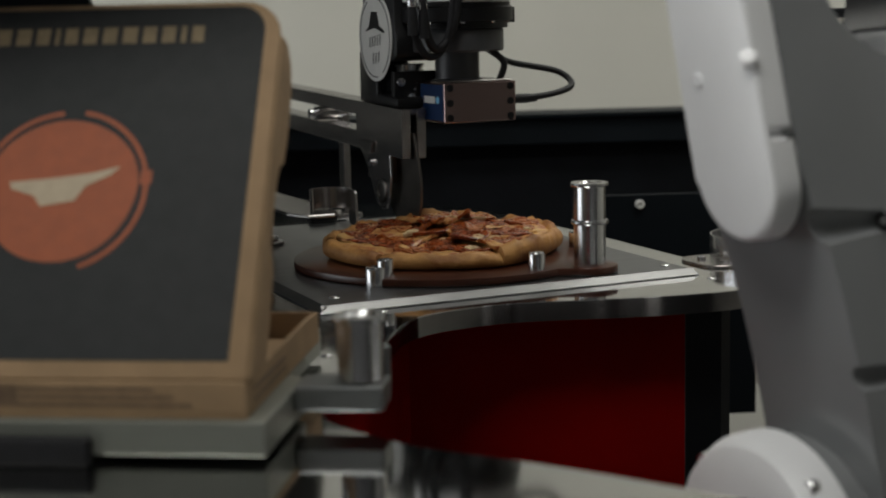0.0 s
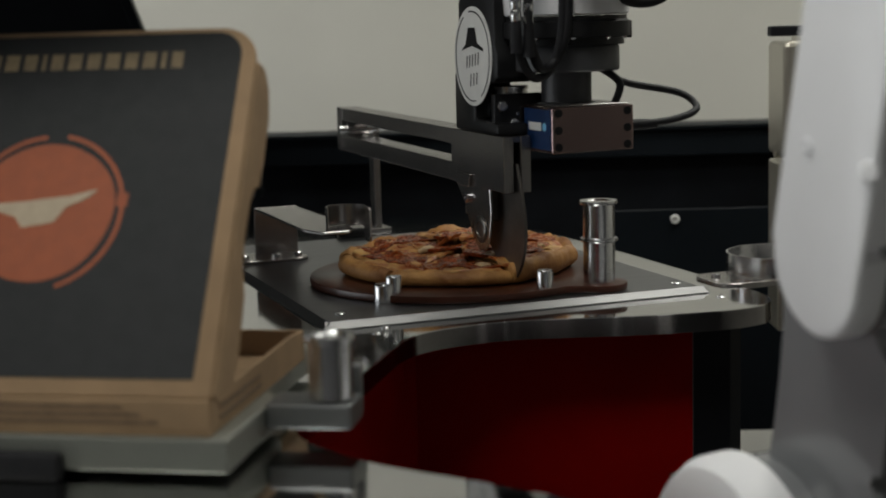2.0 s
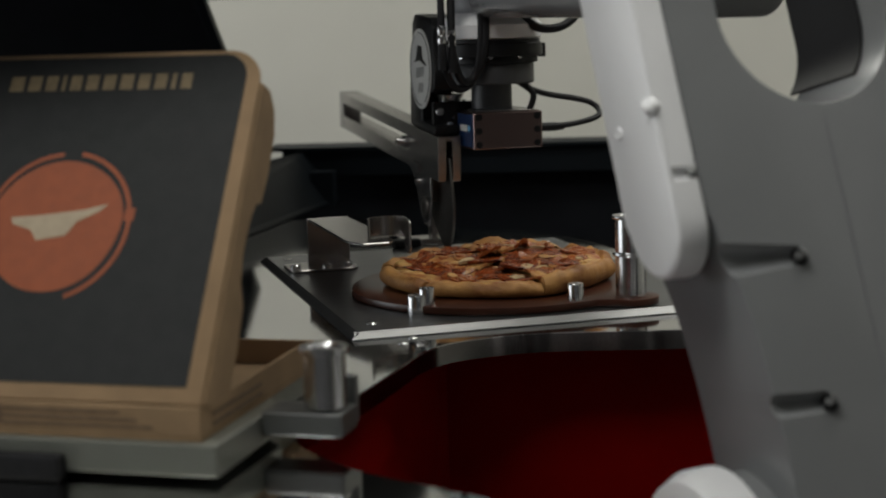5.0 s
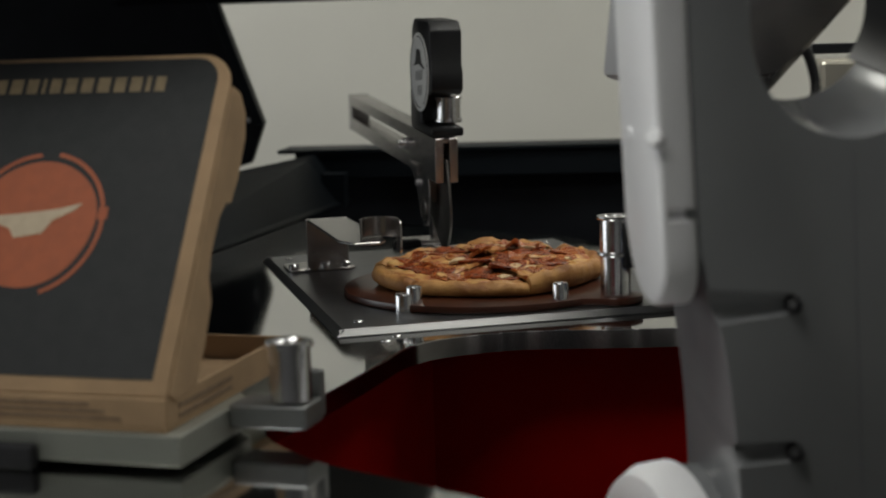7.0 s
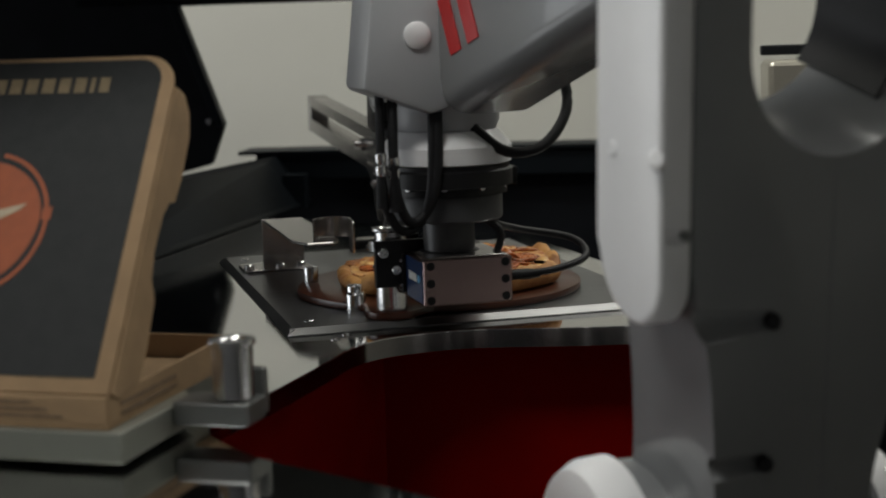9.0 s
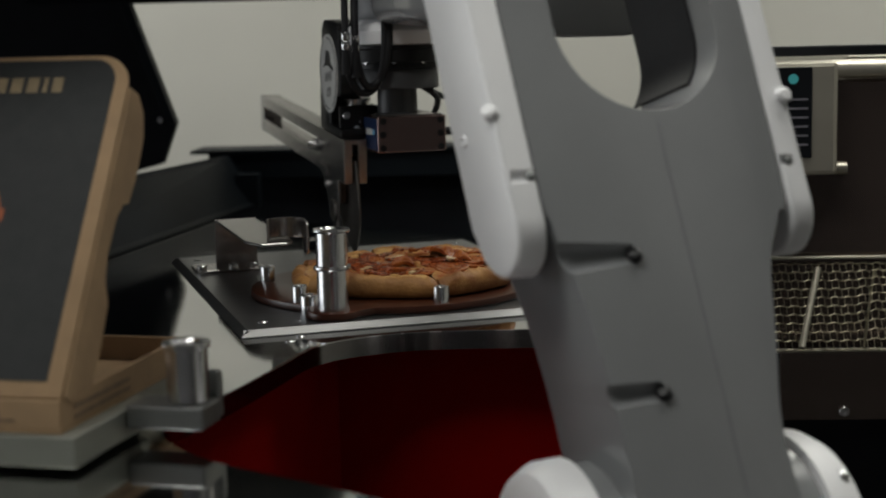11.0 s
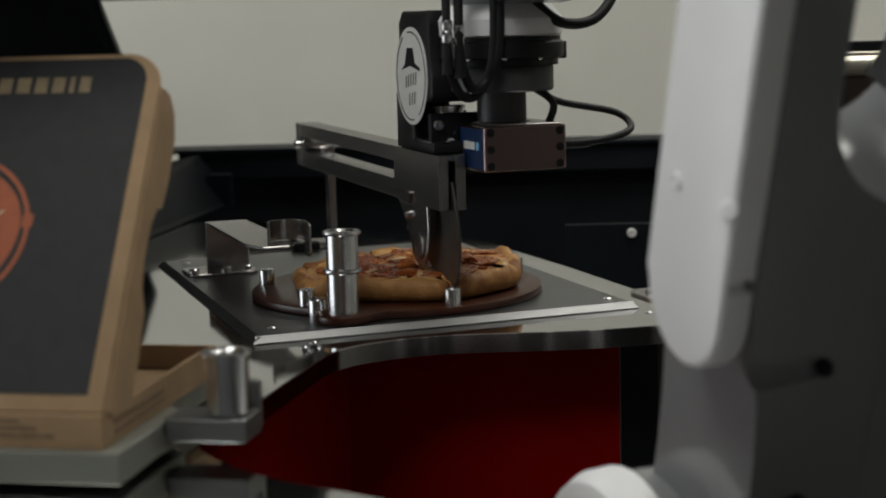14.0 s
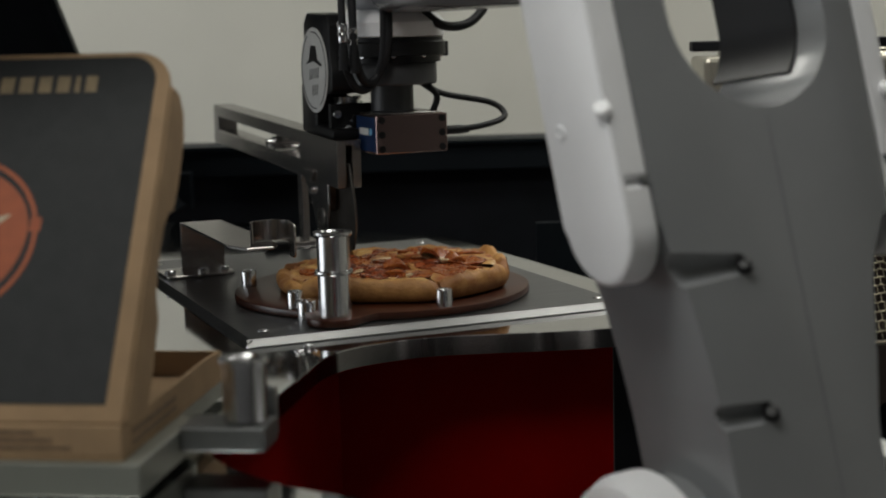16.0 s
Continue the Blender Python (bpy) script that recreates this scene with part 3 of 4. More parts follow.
# ---- rocker cutter on its slotted beam ----
def cutter():
    """Origin at the lower front end of the beam; the beam runs along +y."""
    th = empty("pizza_cutter", pose(0.215, 0.32, 0.104), "steel rocker cutter on a slotted beam with black handle", "cutter")
    x0, x1, top = 0.0, 0.03, 0.058
    # beam with a through slot: fork block, upper and lower bars, rear end
    part("beam", join(box(x0, x0 + 0.011, 0.0, 0.15, 0.0, top, 0.0006, 1), box(x1 - 0.011, x1, 0.0, 0.15, 0.0, top, 0.0006, 1),
                      box(x0 + 0.0105, x1 - 0.0105, 0.06, 0.1495, 0.0008, top - 0.0006, 0), box(x0 + 0.0105, x1 - 0.0105, 0.001, 0.06, top - 0.006, top - 0.0006, 0),
                      box(x0 + 0.0003, x1 - 0.0003, 0.1495, 0.5655, 0.0003, 0.021, 0.0005, 1), box(x0 + 0.0003, x1 - 0.0003, 0.1495, 0.5655, 0.041, top - 0.0003, 0.0005, 1),
                      box(x0, x1, 0.565, 0.588, 0.0, top, 0.0005, 1)), M_steel, th)
    blade = [(0.0, 0.03), (-0.012, 0.0), (-0.02, -0.03), (-0.018, -0.055), (-0.006, -0.078), (0.012, -0.093), (0.03, -0.088), (0.055, -0.076), (0.085, -0.055), (0.1, -0.025), (0.105, 0.0), (0.1, 0.03)]
    blade = [(p.x, p.y) for p in smooth_path([(a, b, 0) for a, b in blade], 3)]
    part("blade", prism(blade, 0.0135, 0.0165, "x", 0.0006, 1), M_blade, th, "curved steel cutting blade")
    part("blade_clamp", prism([(0.15, 0.012), (0.042, 0.012), (0.038, -0.025), (0.044, -0.052), (0.056, -0.066), (0.072, -0.068), (0.088, -0.06), (0.1, -0.042), (0.115, -0.02), (0.132, -0.006)], 0.0004, 0.0036, "x", 0.0012, 2), M_steel, th)
    part("blade_clamp", prism([(0.15, 0.012), (0.042, 0.012), (0.038, -0.025), (0.044, -0.052), (0.056, -0.066), (0.072, -0.068), (0.088, -0.06), (0.1, -0.042), (0.115, -0.02), (0.132, -0.006)], 0.0264, 0.0296, "x", 0.0012, 2), M_steel, th)
    part("clamp_block", box(0.0036, 0.0264, 0.05, 0.12, -0.034, 0.0, 0.0008, 1), M_blade, th)
    part("clamp_washer", lathe([(0.0145, 0), (0.0145, 0.0012), (0.0135, 0.0018), (0.0085, 0.0018), (0.008, 0.0008)], 28), M_blade, th, m=pose(0.0004, 0.067, -0.045, 0, -90, 0), smooth=35)
    part("clamp_tab", prism([(0.128, 0.012), (0.088, 0.012), (0.092, -0.002), (0.124, -0.002)], -0.0035, -0.0004, "x", 0.0008, 1), M_steel, th)
    screw(th, pose(0.0004, 0.1, -0.014, 0, -90, 0), 0.0055)
    # black handle with its round badge
    hx0, hx1 = -0.001, 0.042
    h = part("handle", prism([(0.012, top + 0.0005), (0.132, top + 0.0005), (0.132, 0.118), (0.118, 0.13), (0.118, 0.195), (0.105, 0.207), (0.03, 0.207), (0.018, 0.195), (0.018, 0.15), (0.012, 0.142), (0.012, 0.118), (0.022, 0.112), (0.075, 0.1095), (0.075, 0.0715), (0.012, 0.07)], hx0, hx1, "x", 0.003, 2), M_anod, th, "black anodised handle with a white badge", smooth=35)
    bd = pose(hx0 - 0.0006, 0.075, 0.138, 90, 0, -90)
    part("badge", lathe([(0.052, -0.0005), (0.052, 0.0005)], 48), M_whiteprint, h, m=bd)
    for a0, a1 in ((-60, 100), (120, 280)):
        pa, pb = arc(0, 0, 0.0475, a0, a1, 24), arc(0, 0, 0.0462, a0, a1, 24)
        part("badge_ring", prism(pa + pb[::-1], 0.0006, 0.0010, "z"), M_anod, h, m=bd)
    part("badge_roof", prism([(-0.03, 0.006), (-0.018, 0.012), (-0.01, 0.03), (0.008, 0.03), (0.014, 0.014), (0.03, 0.009), (0.03, 0.006), (0.0, 0.011)], 0.0006, 0.0011, "z"), M_anod, h, m=bd)
    for y, w, n in ((-0.004, 0.04, 5), (-0.024, 0.026, 3)):
        for k in range(n):
            c = -w / 2 + (k + 0.5) * w / n
            part("badge_stroke", prism([(c - 0.0024, y - 0.0065), (c - 0.0006, y - 0.0065), (c + 0.0026, y + 0.006), (c + 0.0008, y + 0.006)], 0.0006, 0.001, "z"), M_anod, h, m=bd @ pose(0, 0, 0, 0, 0, 8))
    part("grip_spool", lathe([(0.0175, 0), (0.0185, 0.001), (0.0185, 0.004), (0.0165, 0.0045), (0.0165, 0.03), (0.0185, 0.0305), (0.0185, 0.0335), (0.0175, 0.0345)], 32), M_turned, th, "turned steel grip spool", pose(0.032, 0.054, 0.073), smooth=30)
    return th


tool = cutter()


# ---- robot: pedestal shoulder, upper arm, forearm, wrist with gripper ----
SHOULDER = Vector((0.2466, -0.4871, -0.0973))


def robot_base():
    th = empty("robot_pedestal", Matrix.Translation(SHOULDER) @ pose(0, 0, 0, 0, 0, 3), "grey robot pedestal with white round shoulder caps", "robot pedestal")
    part("column", lathe([(0.12, FLOOR_Z + 0.1), (0.12, -0.3), (0.1, -0.2), (0.085, -0.12), (0.06, -0.09)], 40), M_grey, th, smooth=40)
    for s in (-1, 1):
        cap = lathe([(0.001, 0.0), (0.062, 0.0), (0.076, 0.006), (0.083, 0.018), (0.084, 0.035), (0.07, 0.038), (0.07, 0.1)], 48)
        reach = 0.129 if s < 0 else 0.116
        part("end_cap", cap, M_white, th, "white rounded joint cap", pose(s * reach, 0, 0, 0, 90 if s < 0 else -90, 0), smooth=35)
        part("joint_drum", lathe([(0.079, 0.0), (0.079, 0.05), (0.07, 0.06)], 40), M_grey, th, m=pose(s * (reach - 0.038), 0, 0, 0, 90 if s < 0 else -90, 0), smooth=35)
        for k in (40, 130, 220, 310):
            screw(th, Matrix.Translation((s * (reach - 0.018), 0.079 * math.cos(radians(k)), 0.079 * math.sin(radians(k)))) @ pose(0, 0, 0, 0, 90 * s, 0), 0.006)
    return th


robot_base()


def upper_arm():
    """Origin on the shoulder axis, arm along +z, its outer face towards -y."""
    th = empty("robot_upper_arm", Matrix.Translation(SHOULDER), "grey painted robot upper arm with white side covers", "robot arm")
    def lean(bm):
        for v in bm.verts:
            h = v.co.z - 0.2
            v.co.x -= 0.06 * h
            v.co.y += 0.13 * h
        return bm

    def groove(x0, x1, y, z, r0, r1):
        """A tapered round channel along x, to be cut out of a casting."""
        return lathe([(r0, x0), (r1, x1 - r1 * 0.4), (r1 * 0.8, x1)], 28, Matrix.Translation((0, y, z)) @ pose(0, 0, 0, 0, 90, 0))

    left = [(-0.07, -0.06), (-0.082, 0.02), (-0.083, 0.1), (-0.085, 0.15), (-0.09, 0.2), (-0.1, 0.25), (-0.103, 0.3), (-0.103, 0.66)]
    right = [(0.098, 0.66), (0.094, 0.29), (0.084, 0.245), (0.068, 0.212), (0.055, 0.15), (0.043, 0.09), (0.045, 0.02), (0.055, -0.06)]
    HX, HZ, HR = 0.003, 0.395, 0.067
    hole = [(HX + HR, 0.66), (HX + HR, HZ)] + arc(HX, HZ, HR, 0, -180, 20) + [(HX - HR, 0.66)]
    outline = [(p.x, p.y) for p in smooth_path([(a, b, 0) for a, b in right], 4)] + [(p.x, p.y) for p in smooth_path([(a, b, 0) for a, b in left], 4)] + hole[::-1]
    pockets = ((-0.041, 0.2235), (-0.043, 0.1245))
    body = prism(outline, -0.06, 0.05, "y", 0.012, 4)
    body = carved(body, [groove(x - 0.06 if k == 0 else x - 0.042, x, -0.0598, z, 0.0125 if k == 0 else 0.0082, 0.007) for k, (x, z) in enumerate(pockets)])
    part("arm_body", lean(body), M_grey, th, smooth=35)

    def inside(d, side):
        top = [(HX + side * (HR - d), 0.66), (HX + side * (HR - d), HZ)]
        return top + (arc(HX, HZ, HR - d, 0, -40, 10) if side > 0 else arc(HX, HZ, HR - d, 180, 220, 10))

    # Dark strips paint shade on the window's side walls, not its bottom.
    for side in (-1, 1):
        part("window_shade_strip", lean(prism(inside(0.0005, side) + inside(0.0025, side)[::-1], -0.03, 0.06, "y")), M_hole_shade, th, "dark strip standing in for shade inside the arm window", smooth=35)
    part("elbow_housing", lean(box(-0.112, 0.1, -0.055, 0.05, 0.6605, 0.78, 0.02, 3)), M_grey, th, smooth=35)
    # white side covers, rounded at the lower end, with a bolt notch in the front rim
    for x0, x1, nx in ((-0.1275, -0.1035, -0.1065), (0.0955, 0.1165, 0.105)):
        prof = [(-0.0605, 0.65), (0.02, 0.65), (0.02, 0.2555)] + arc(-0.02025, 0.2555, 0.04025, 0, -180, 18)
        cover = carved(prism(prof, x0, x1, "x", 0.005, 3), [groove(nx - 0.017 if nx < 0 else nx - 0.008, nx + 0.0035, -0.0615, 0.2845, 0.0052, 0.0046)])
        part("side_cover", lean(cover), M_white, th, "white plastic side cover", smooth=35)
        part("notch_bolt", lean(lathe([(0.0034, -0.003), (0.0034, 0.001), (0.002, 0.002)], 16, pose(nx - 0.001, -0.059, 0.2845, 90, 0, 0))), M_alu, th, smooth=35)
    part("cover_bolt", lean(lathe([(0.0062, -0.002), (0.0062, 0.005), (0.0045, 0.007)], 20, pose(-0.1255, -0.056, 0.331, 0, -62, 40))), M_white, th, smooth=35)
    part("cover_bolt", lean(lathe([(0.0048, -0.002), (0.0048, 0.0015), (0.003, 0.002), (0.0026, 0.0006)], 20, pose(-0.1275, -0.0016, 0.3215, 0, -90, 0))), M_white, th, smooth=35)
    part("cover_bolt", lean(lathe([(0.006, -0.002), (0.006, 0.005), (0.004, 0.007)], 20, pose(0.112, -0.06, 0.335, 90, 0, 0))), M_white, th, smooth=35)
    for x, z in pockets:
        part("pocket_bolt", lean(lathe([(0.0056, -0.004), (0.0056, 0.0), (0.0038, 0.0012), (0.003, 0.0)], 18, pose(x - 0.002, -0.061, z, 58, 0, -40))), M_anod, th, "black bolt in its pocket", smooth=35)
    part("seam", lean(box(0.0015, 0.0022, -0.0602, -0.058, 0.0, 0.32, 0)), M_violet, th)
    return th


arm = upper_arm()


def gripper():
    """Origin on the axis of the gripped spool, half-way up it."""
    th = empty("robot_wrist", Matrix.Identity(4), "robot wrist with a steel parallel gripper and cables", "robot wrist")
    x0, x1, y0 = 0.0135, 0.104, -0.058
    body = part("gripper_body", box(x0, x1, y0, 0.034, -0.024, 0.022, 0.0015), M_gripper, th, "dark tinted steel gripper housing")
    for x in (x0 + 0.007, x1 - 0.007):
        for z in (-0.018, -0.001, 0.016):
            part("bolt_hole", lathe([(0.0042, 0), (0.0042, 0.0014), (0.003, 0.0016)], 16), M_anod, body, m=pose(x, y0 + 0.0008, z, 90, 0, 0))
    lab = part("label", box(x0 - 0.0012, x0 + 0.0002, y0 + 0.003, y0 + 0.066, -0.021, 0.0195, 0), M_blue, body, "dark blue maker's label with pale marks")
    part("label_mark", box(x0 - 0.0018, x0 - 0.0012, y0 + 0.024, y0 + 0.054, -0.002, 0.006, 0), M_whiteprint, lab)
    part("label_mark", lathe([(0.0045, 0), (0.0045, 0.0006)], 6), M_lightblue, lab, m=pose(x0 - 0.0012, y0 + 0.016, 0.002, 0, -90, 0))
    for s in (-1, 1):
        jaw = part("jaw", box(-0.018 if s < 0 else -0.002, 0.04, 0.042 + min(s * 0.0185, s * 0.027), 0.042 + max(s * 0.0185, s * 0.027), -0.014, 0.034, 0.001), M_anod, th, "black gripper jaw")
        screw(jaw, pose(-0.01, 0.042 + s * 0.0275, 0.022, 90 if s < 0 else -90, 0, 0), 0.0055)
        screw(jaw, pose(0.003, 0.042 + s * 0.0275, 0.004, 90 if s < 0 else -90, 0, 0), 0.005)
        screw(jaw, pose(0.02, 0.042 + s * 0.0275, -0.006, 90 if s < 0 else -90, 0, 0), 0.004)
    part("jaw_carrier", box(0.031, 0.1, 0.0345, 0.066, -0.022, 0.024, 0.0015), M_anod, th, "black jaw carrier")
    part("side_plate", box(x0 - 0.004, x0 - 0.0002, 0.0135, 0.034, -0.02, 0.02, 0.001), M_anod, th)
    for y, z in ((0.018, 0.013), (0.029, 0.013), (0.018, -0.013), (0.029, -0.013)):
        screw(th, pose(x0 - 0.004, y, z, 0, -90, 0), 0.0035)
    fx, fy = 0.055, -0.004
    part("base_cover", box(x0 + 0.006, x1 - 0.004, y0 + 0.004, 0.03, 0.0222, 0.0238, 0.0005, 1), M_steel, th, "bright steel top plate")
    part("adapter", lathe([(0.034, 0.0225), (0.034, 0.027), (0.026, 0.029), (0.026, 0.066)], 40), M_sensor, th, m=pose(fx, fy, -0.004), smooth=30)
    part("sensor_ring", lathe([(0.053, 0.062), (0.055, 0.064), (0.055, 0.086), (0.054, 0.088)], 48), M_sensor, th, "dark grey sensor ring", pose(fx, fy, -0.006), smooth=30)
    part("tool_flange", join(lathe([(0.06, 0.0885), (0.06, 0.096), (0.066, 0.097), (0.066, 0.112), (0.063, 0.114), (0.063, 0.118)], 48), box(0.055, 0.0705, -0.012, 0.012, 0.094, 0.112)), M_anod, th, "black tool flange ring", pose(fx, fy, -0.006), smooth=30)
    for k in range(10):
        screw(th, pose(fx + 0.0605 * math.cos(k * 0.628), fy + 0.0605 * math.sin(k * 0.628), 0.091, 0, 90, k * 36), 0.003)
    part("wrist_flange", lathe([(0.062, 0.1185), (0.065, 0.12), (0.066, 0.136), (0.052, 0.1515)], 48), M_white, th, "white wrist flange", pose(fx, fy, -0.006), smooth=30)
    part("wrist_body", join(lathe([(0.05, 0.146), (0.054, 0.155), (0.054, 0.25), (0.035, 0.262)], 40, pose(fx, fy, 0)), lathe([(0.04, -0.06), (0.046, -0.05), (0.046, 0.05), (0.04, 0.06)], 40, pose(fx, fy, 0.215) @ pose(0, 0, 0, 90, 0, 20))), M_housing, th, "rounded grey wrist joint", smooth=35)
    hous = prism([(-0.096, 0.185), (-0.03, 0.16), (0.03, 0.175), (0.04, 0.3), (-0.082, 0.3)], -0.055, 0.03, "y", 0.006, 2)
    hs = part("cable_housing", hous, M_housing, th, "grey cable housing with a round cap", pose(0.052, -0.02, 0.005), smooth=35)
    part("round_cap", lathe([(0.013, 0), (0.013, 0.003), (0.009, 0.005)], 28), M_white, hs, m=pose(-0.042, -0.0545, 0.235, 90, 0, 0), smooth=35)
    cables = ([(-0.012, -0.058, 0.2), (-0.015, -0.068, 0.13), (-0.013, -0.068, 0.09), (0.0, -0.062, 0.062), (0.018, -0.06, 0.07), (0.028, -0.066, 0.105), (0.032, -0.06, 0.19)],
              [(-0.024, -0.056, 0.2), (-0.027, -0.066, 0.125), (-0.025, -0.064, 0.085), (-0.009, -0.06, 0.054), (0.012, -0.058, 0.06), (0.023, -0.064, 0.1), (0.026, -0.06, 0.19)],
              [(0.106, -0.045, 0.0), (0.15, -0.05, 0.003), (0.19, -0.035, 0.012), (0.185, -0.01, 0.028), (0.13, 0.0, 0.04), (0.1, -0.02, 0.05), (0.085, -0.03, 0.065)],
              [(0.07, -0.05, 0.15), (0.1, -0.06, 0.125), (0.14, -0.06, 0.13), (0.17, -0.045, 0.17), (0.155, -0.03, 0.225), (0.1, -0.02, 0.24)],
              [(0.096, -0.03, 0.02), (0.1, -0.036, 0.043), (0.08, -0.028, 0.06)])
    for c, r in zip(cables, (0.005, 0.0045, 0.0038, 0.0055, 0.004)):
        part("cable", tube(c, r), M_rubber, th, "black rubber cable", smooth=60)
    for x, y, z in ((-0.0268, -0.066, 0.119), (-0.0148, -0.068, 0.115)):
        part("connector", lathe([(0.005, -0.011), (0.0056, -0.009), (0.0056, -0.002), (0.0048, 0.0), (0.0056, 0.002), (0.0056, 0.009), (0.005, 0.011)], 20), M_turned, th, "knurled metal cable connector", pose(x, y, z), smooth=30)
        part("connector_boot", lathe([(0.006, 0), (0.0055, 0.02), (0.0045, 0.03)], 16), M_rubber, th, m=pose(x, y, z - 0.042), smooth=30)
    part("connector_boot", lathe([(0.0055, 0), (0.0055, 0.018), (0.0042, 0.03)], 16), M_rubber, th, m=pose(0.106, -0.045, 0, 0, 90, -6), smooth=30)
    return th


wrist = gripper()


def forearm():
    """Origin at the wrist end, axis along -y towards the elbow."""
    th = empty("robot_forearm", Matrix.Identity(4), "grey robot forearm with a white top cover", "robot forearm")
    part("forearm_body", join(prism(rounded(-0.055, 0.055, -0.06, 0.06, 0.024), -0.62, -0.05, "y", 0.006, 2)), M_grey, th, smooth=35)
    for y in (-0.13, -0.1):
        part("marking_bar", box(-0.0562, -0.0548, y, y + 0.018, -0.01, 0.045, 0), M_redprint, th)
    part("forearm_cover", prism(rounded(-0.04, 0.04, 0.055, 0.09, 0.015), -0.6, -0.08, "y", 0.004, 2), M_white, th, smooth=35)
    return th


fore = forearm()


# ---- pizza box on its platform ----
BOX = Matrix.Translation((-0.187, -0.422, 0.0)) @ Matrix.Rotation(radians(-31), 4, "Z")


def platform():
    th = empty("box_platform", BOX, "pale anodised aluminium platform under the pizza box", "platform")
    part("slab", prism([(-0.36, 0), (0, 0), (0, 0.118), (-0.012, 0.13), (-0.024, 0.15), (-0.024, 0.29), (-0.36, 0.29)], -0.002, 0.0205, "z", 0.0015, 2), M_pale, th)
    # Black spacer added to fill the dark gap between slab and table.
    part("gap_spacer", prism([(-0.36, 0.03), (-0.03, 0.03), (-0.03, 0.11), (-0.05, 0.15), (-0.05, 0.26), (-0.36, 0.26)], TOP + 0.0003, -0.0022, "z"), M_rubber, th, "black spacer added in the dark gap under the platform")
    part("clamp_handle", box(-0.18, -0.111, -0.012, -0.0005, -0.007, 0.0115, 0.003), M_rubber, th, "black rubber handle")


platform()


def post_block():
    th = empty("locating_post", BOX @ Matrix.Translation((0.048, 0.096, -0.0025)), "turned aluminium locating post on a milled block", "post")
    part("block", box(-0.0475, 0.0135, -0.0165, 0.02, 0.0085, 0.0265, 0.002), M_alu, th)
    part("post", lathe([(0.0155, 0.0285), (0.0155, 0.068), (0.0178, 0.0685), (0.0182, 0.07), (0.0178, 0.0725), (0.0125, 0.0725), (0.0115, 0.071), (0.008, 0.071)], 40), M_turned, th, m=pose(-0.004, 0, 0), smooth=30)
    part("rear_block", box(-0.001, 0.012, 0.0205, 0.03, 0.01, 0.046, 0.002), M_alu, th)


post_block()


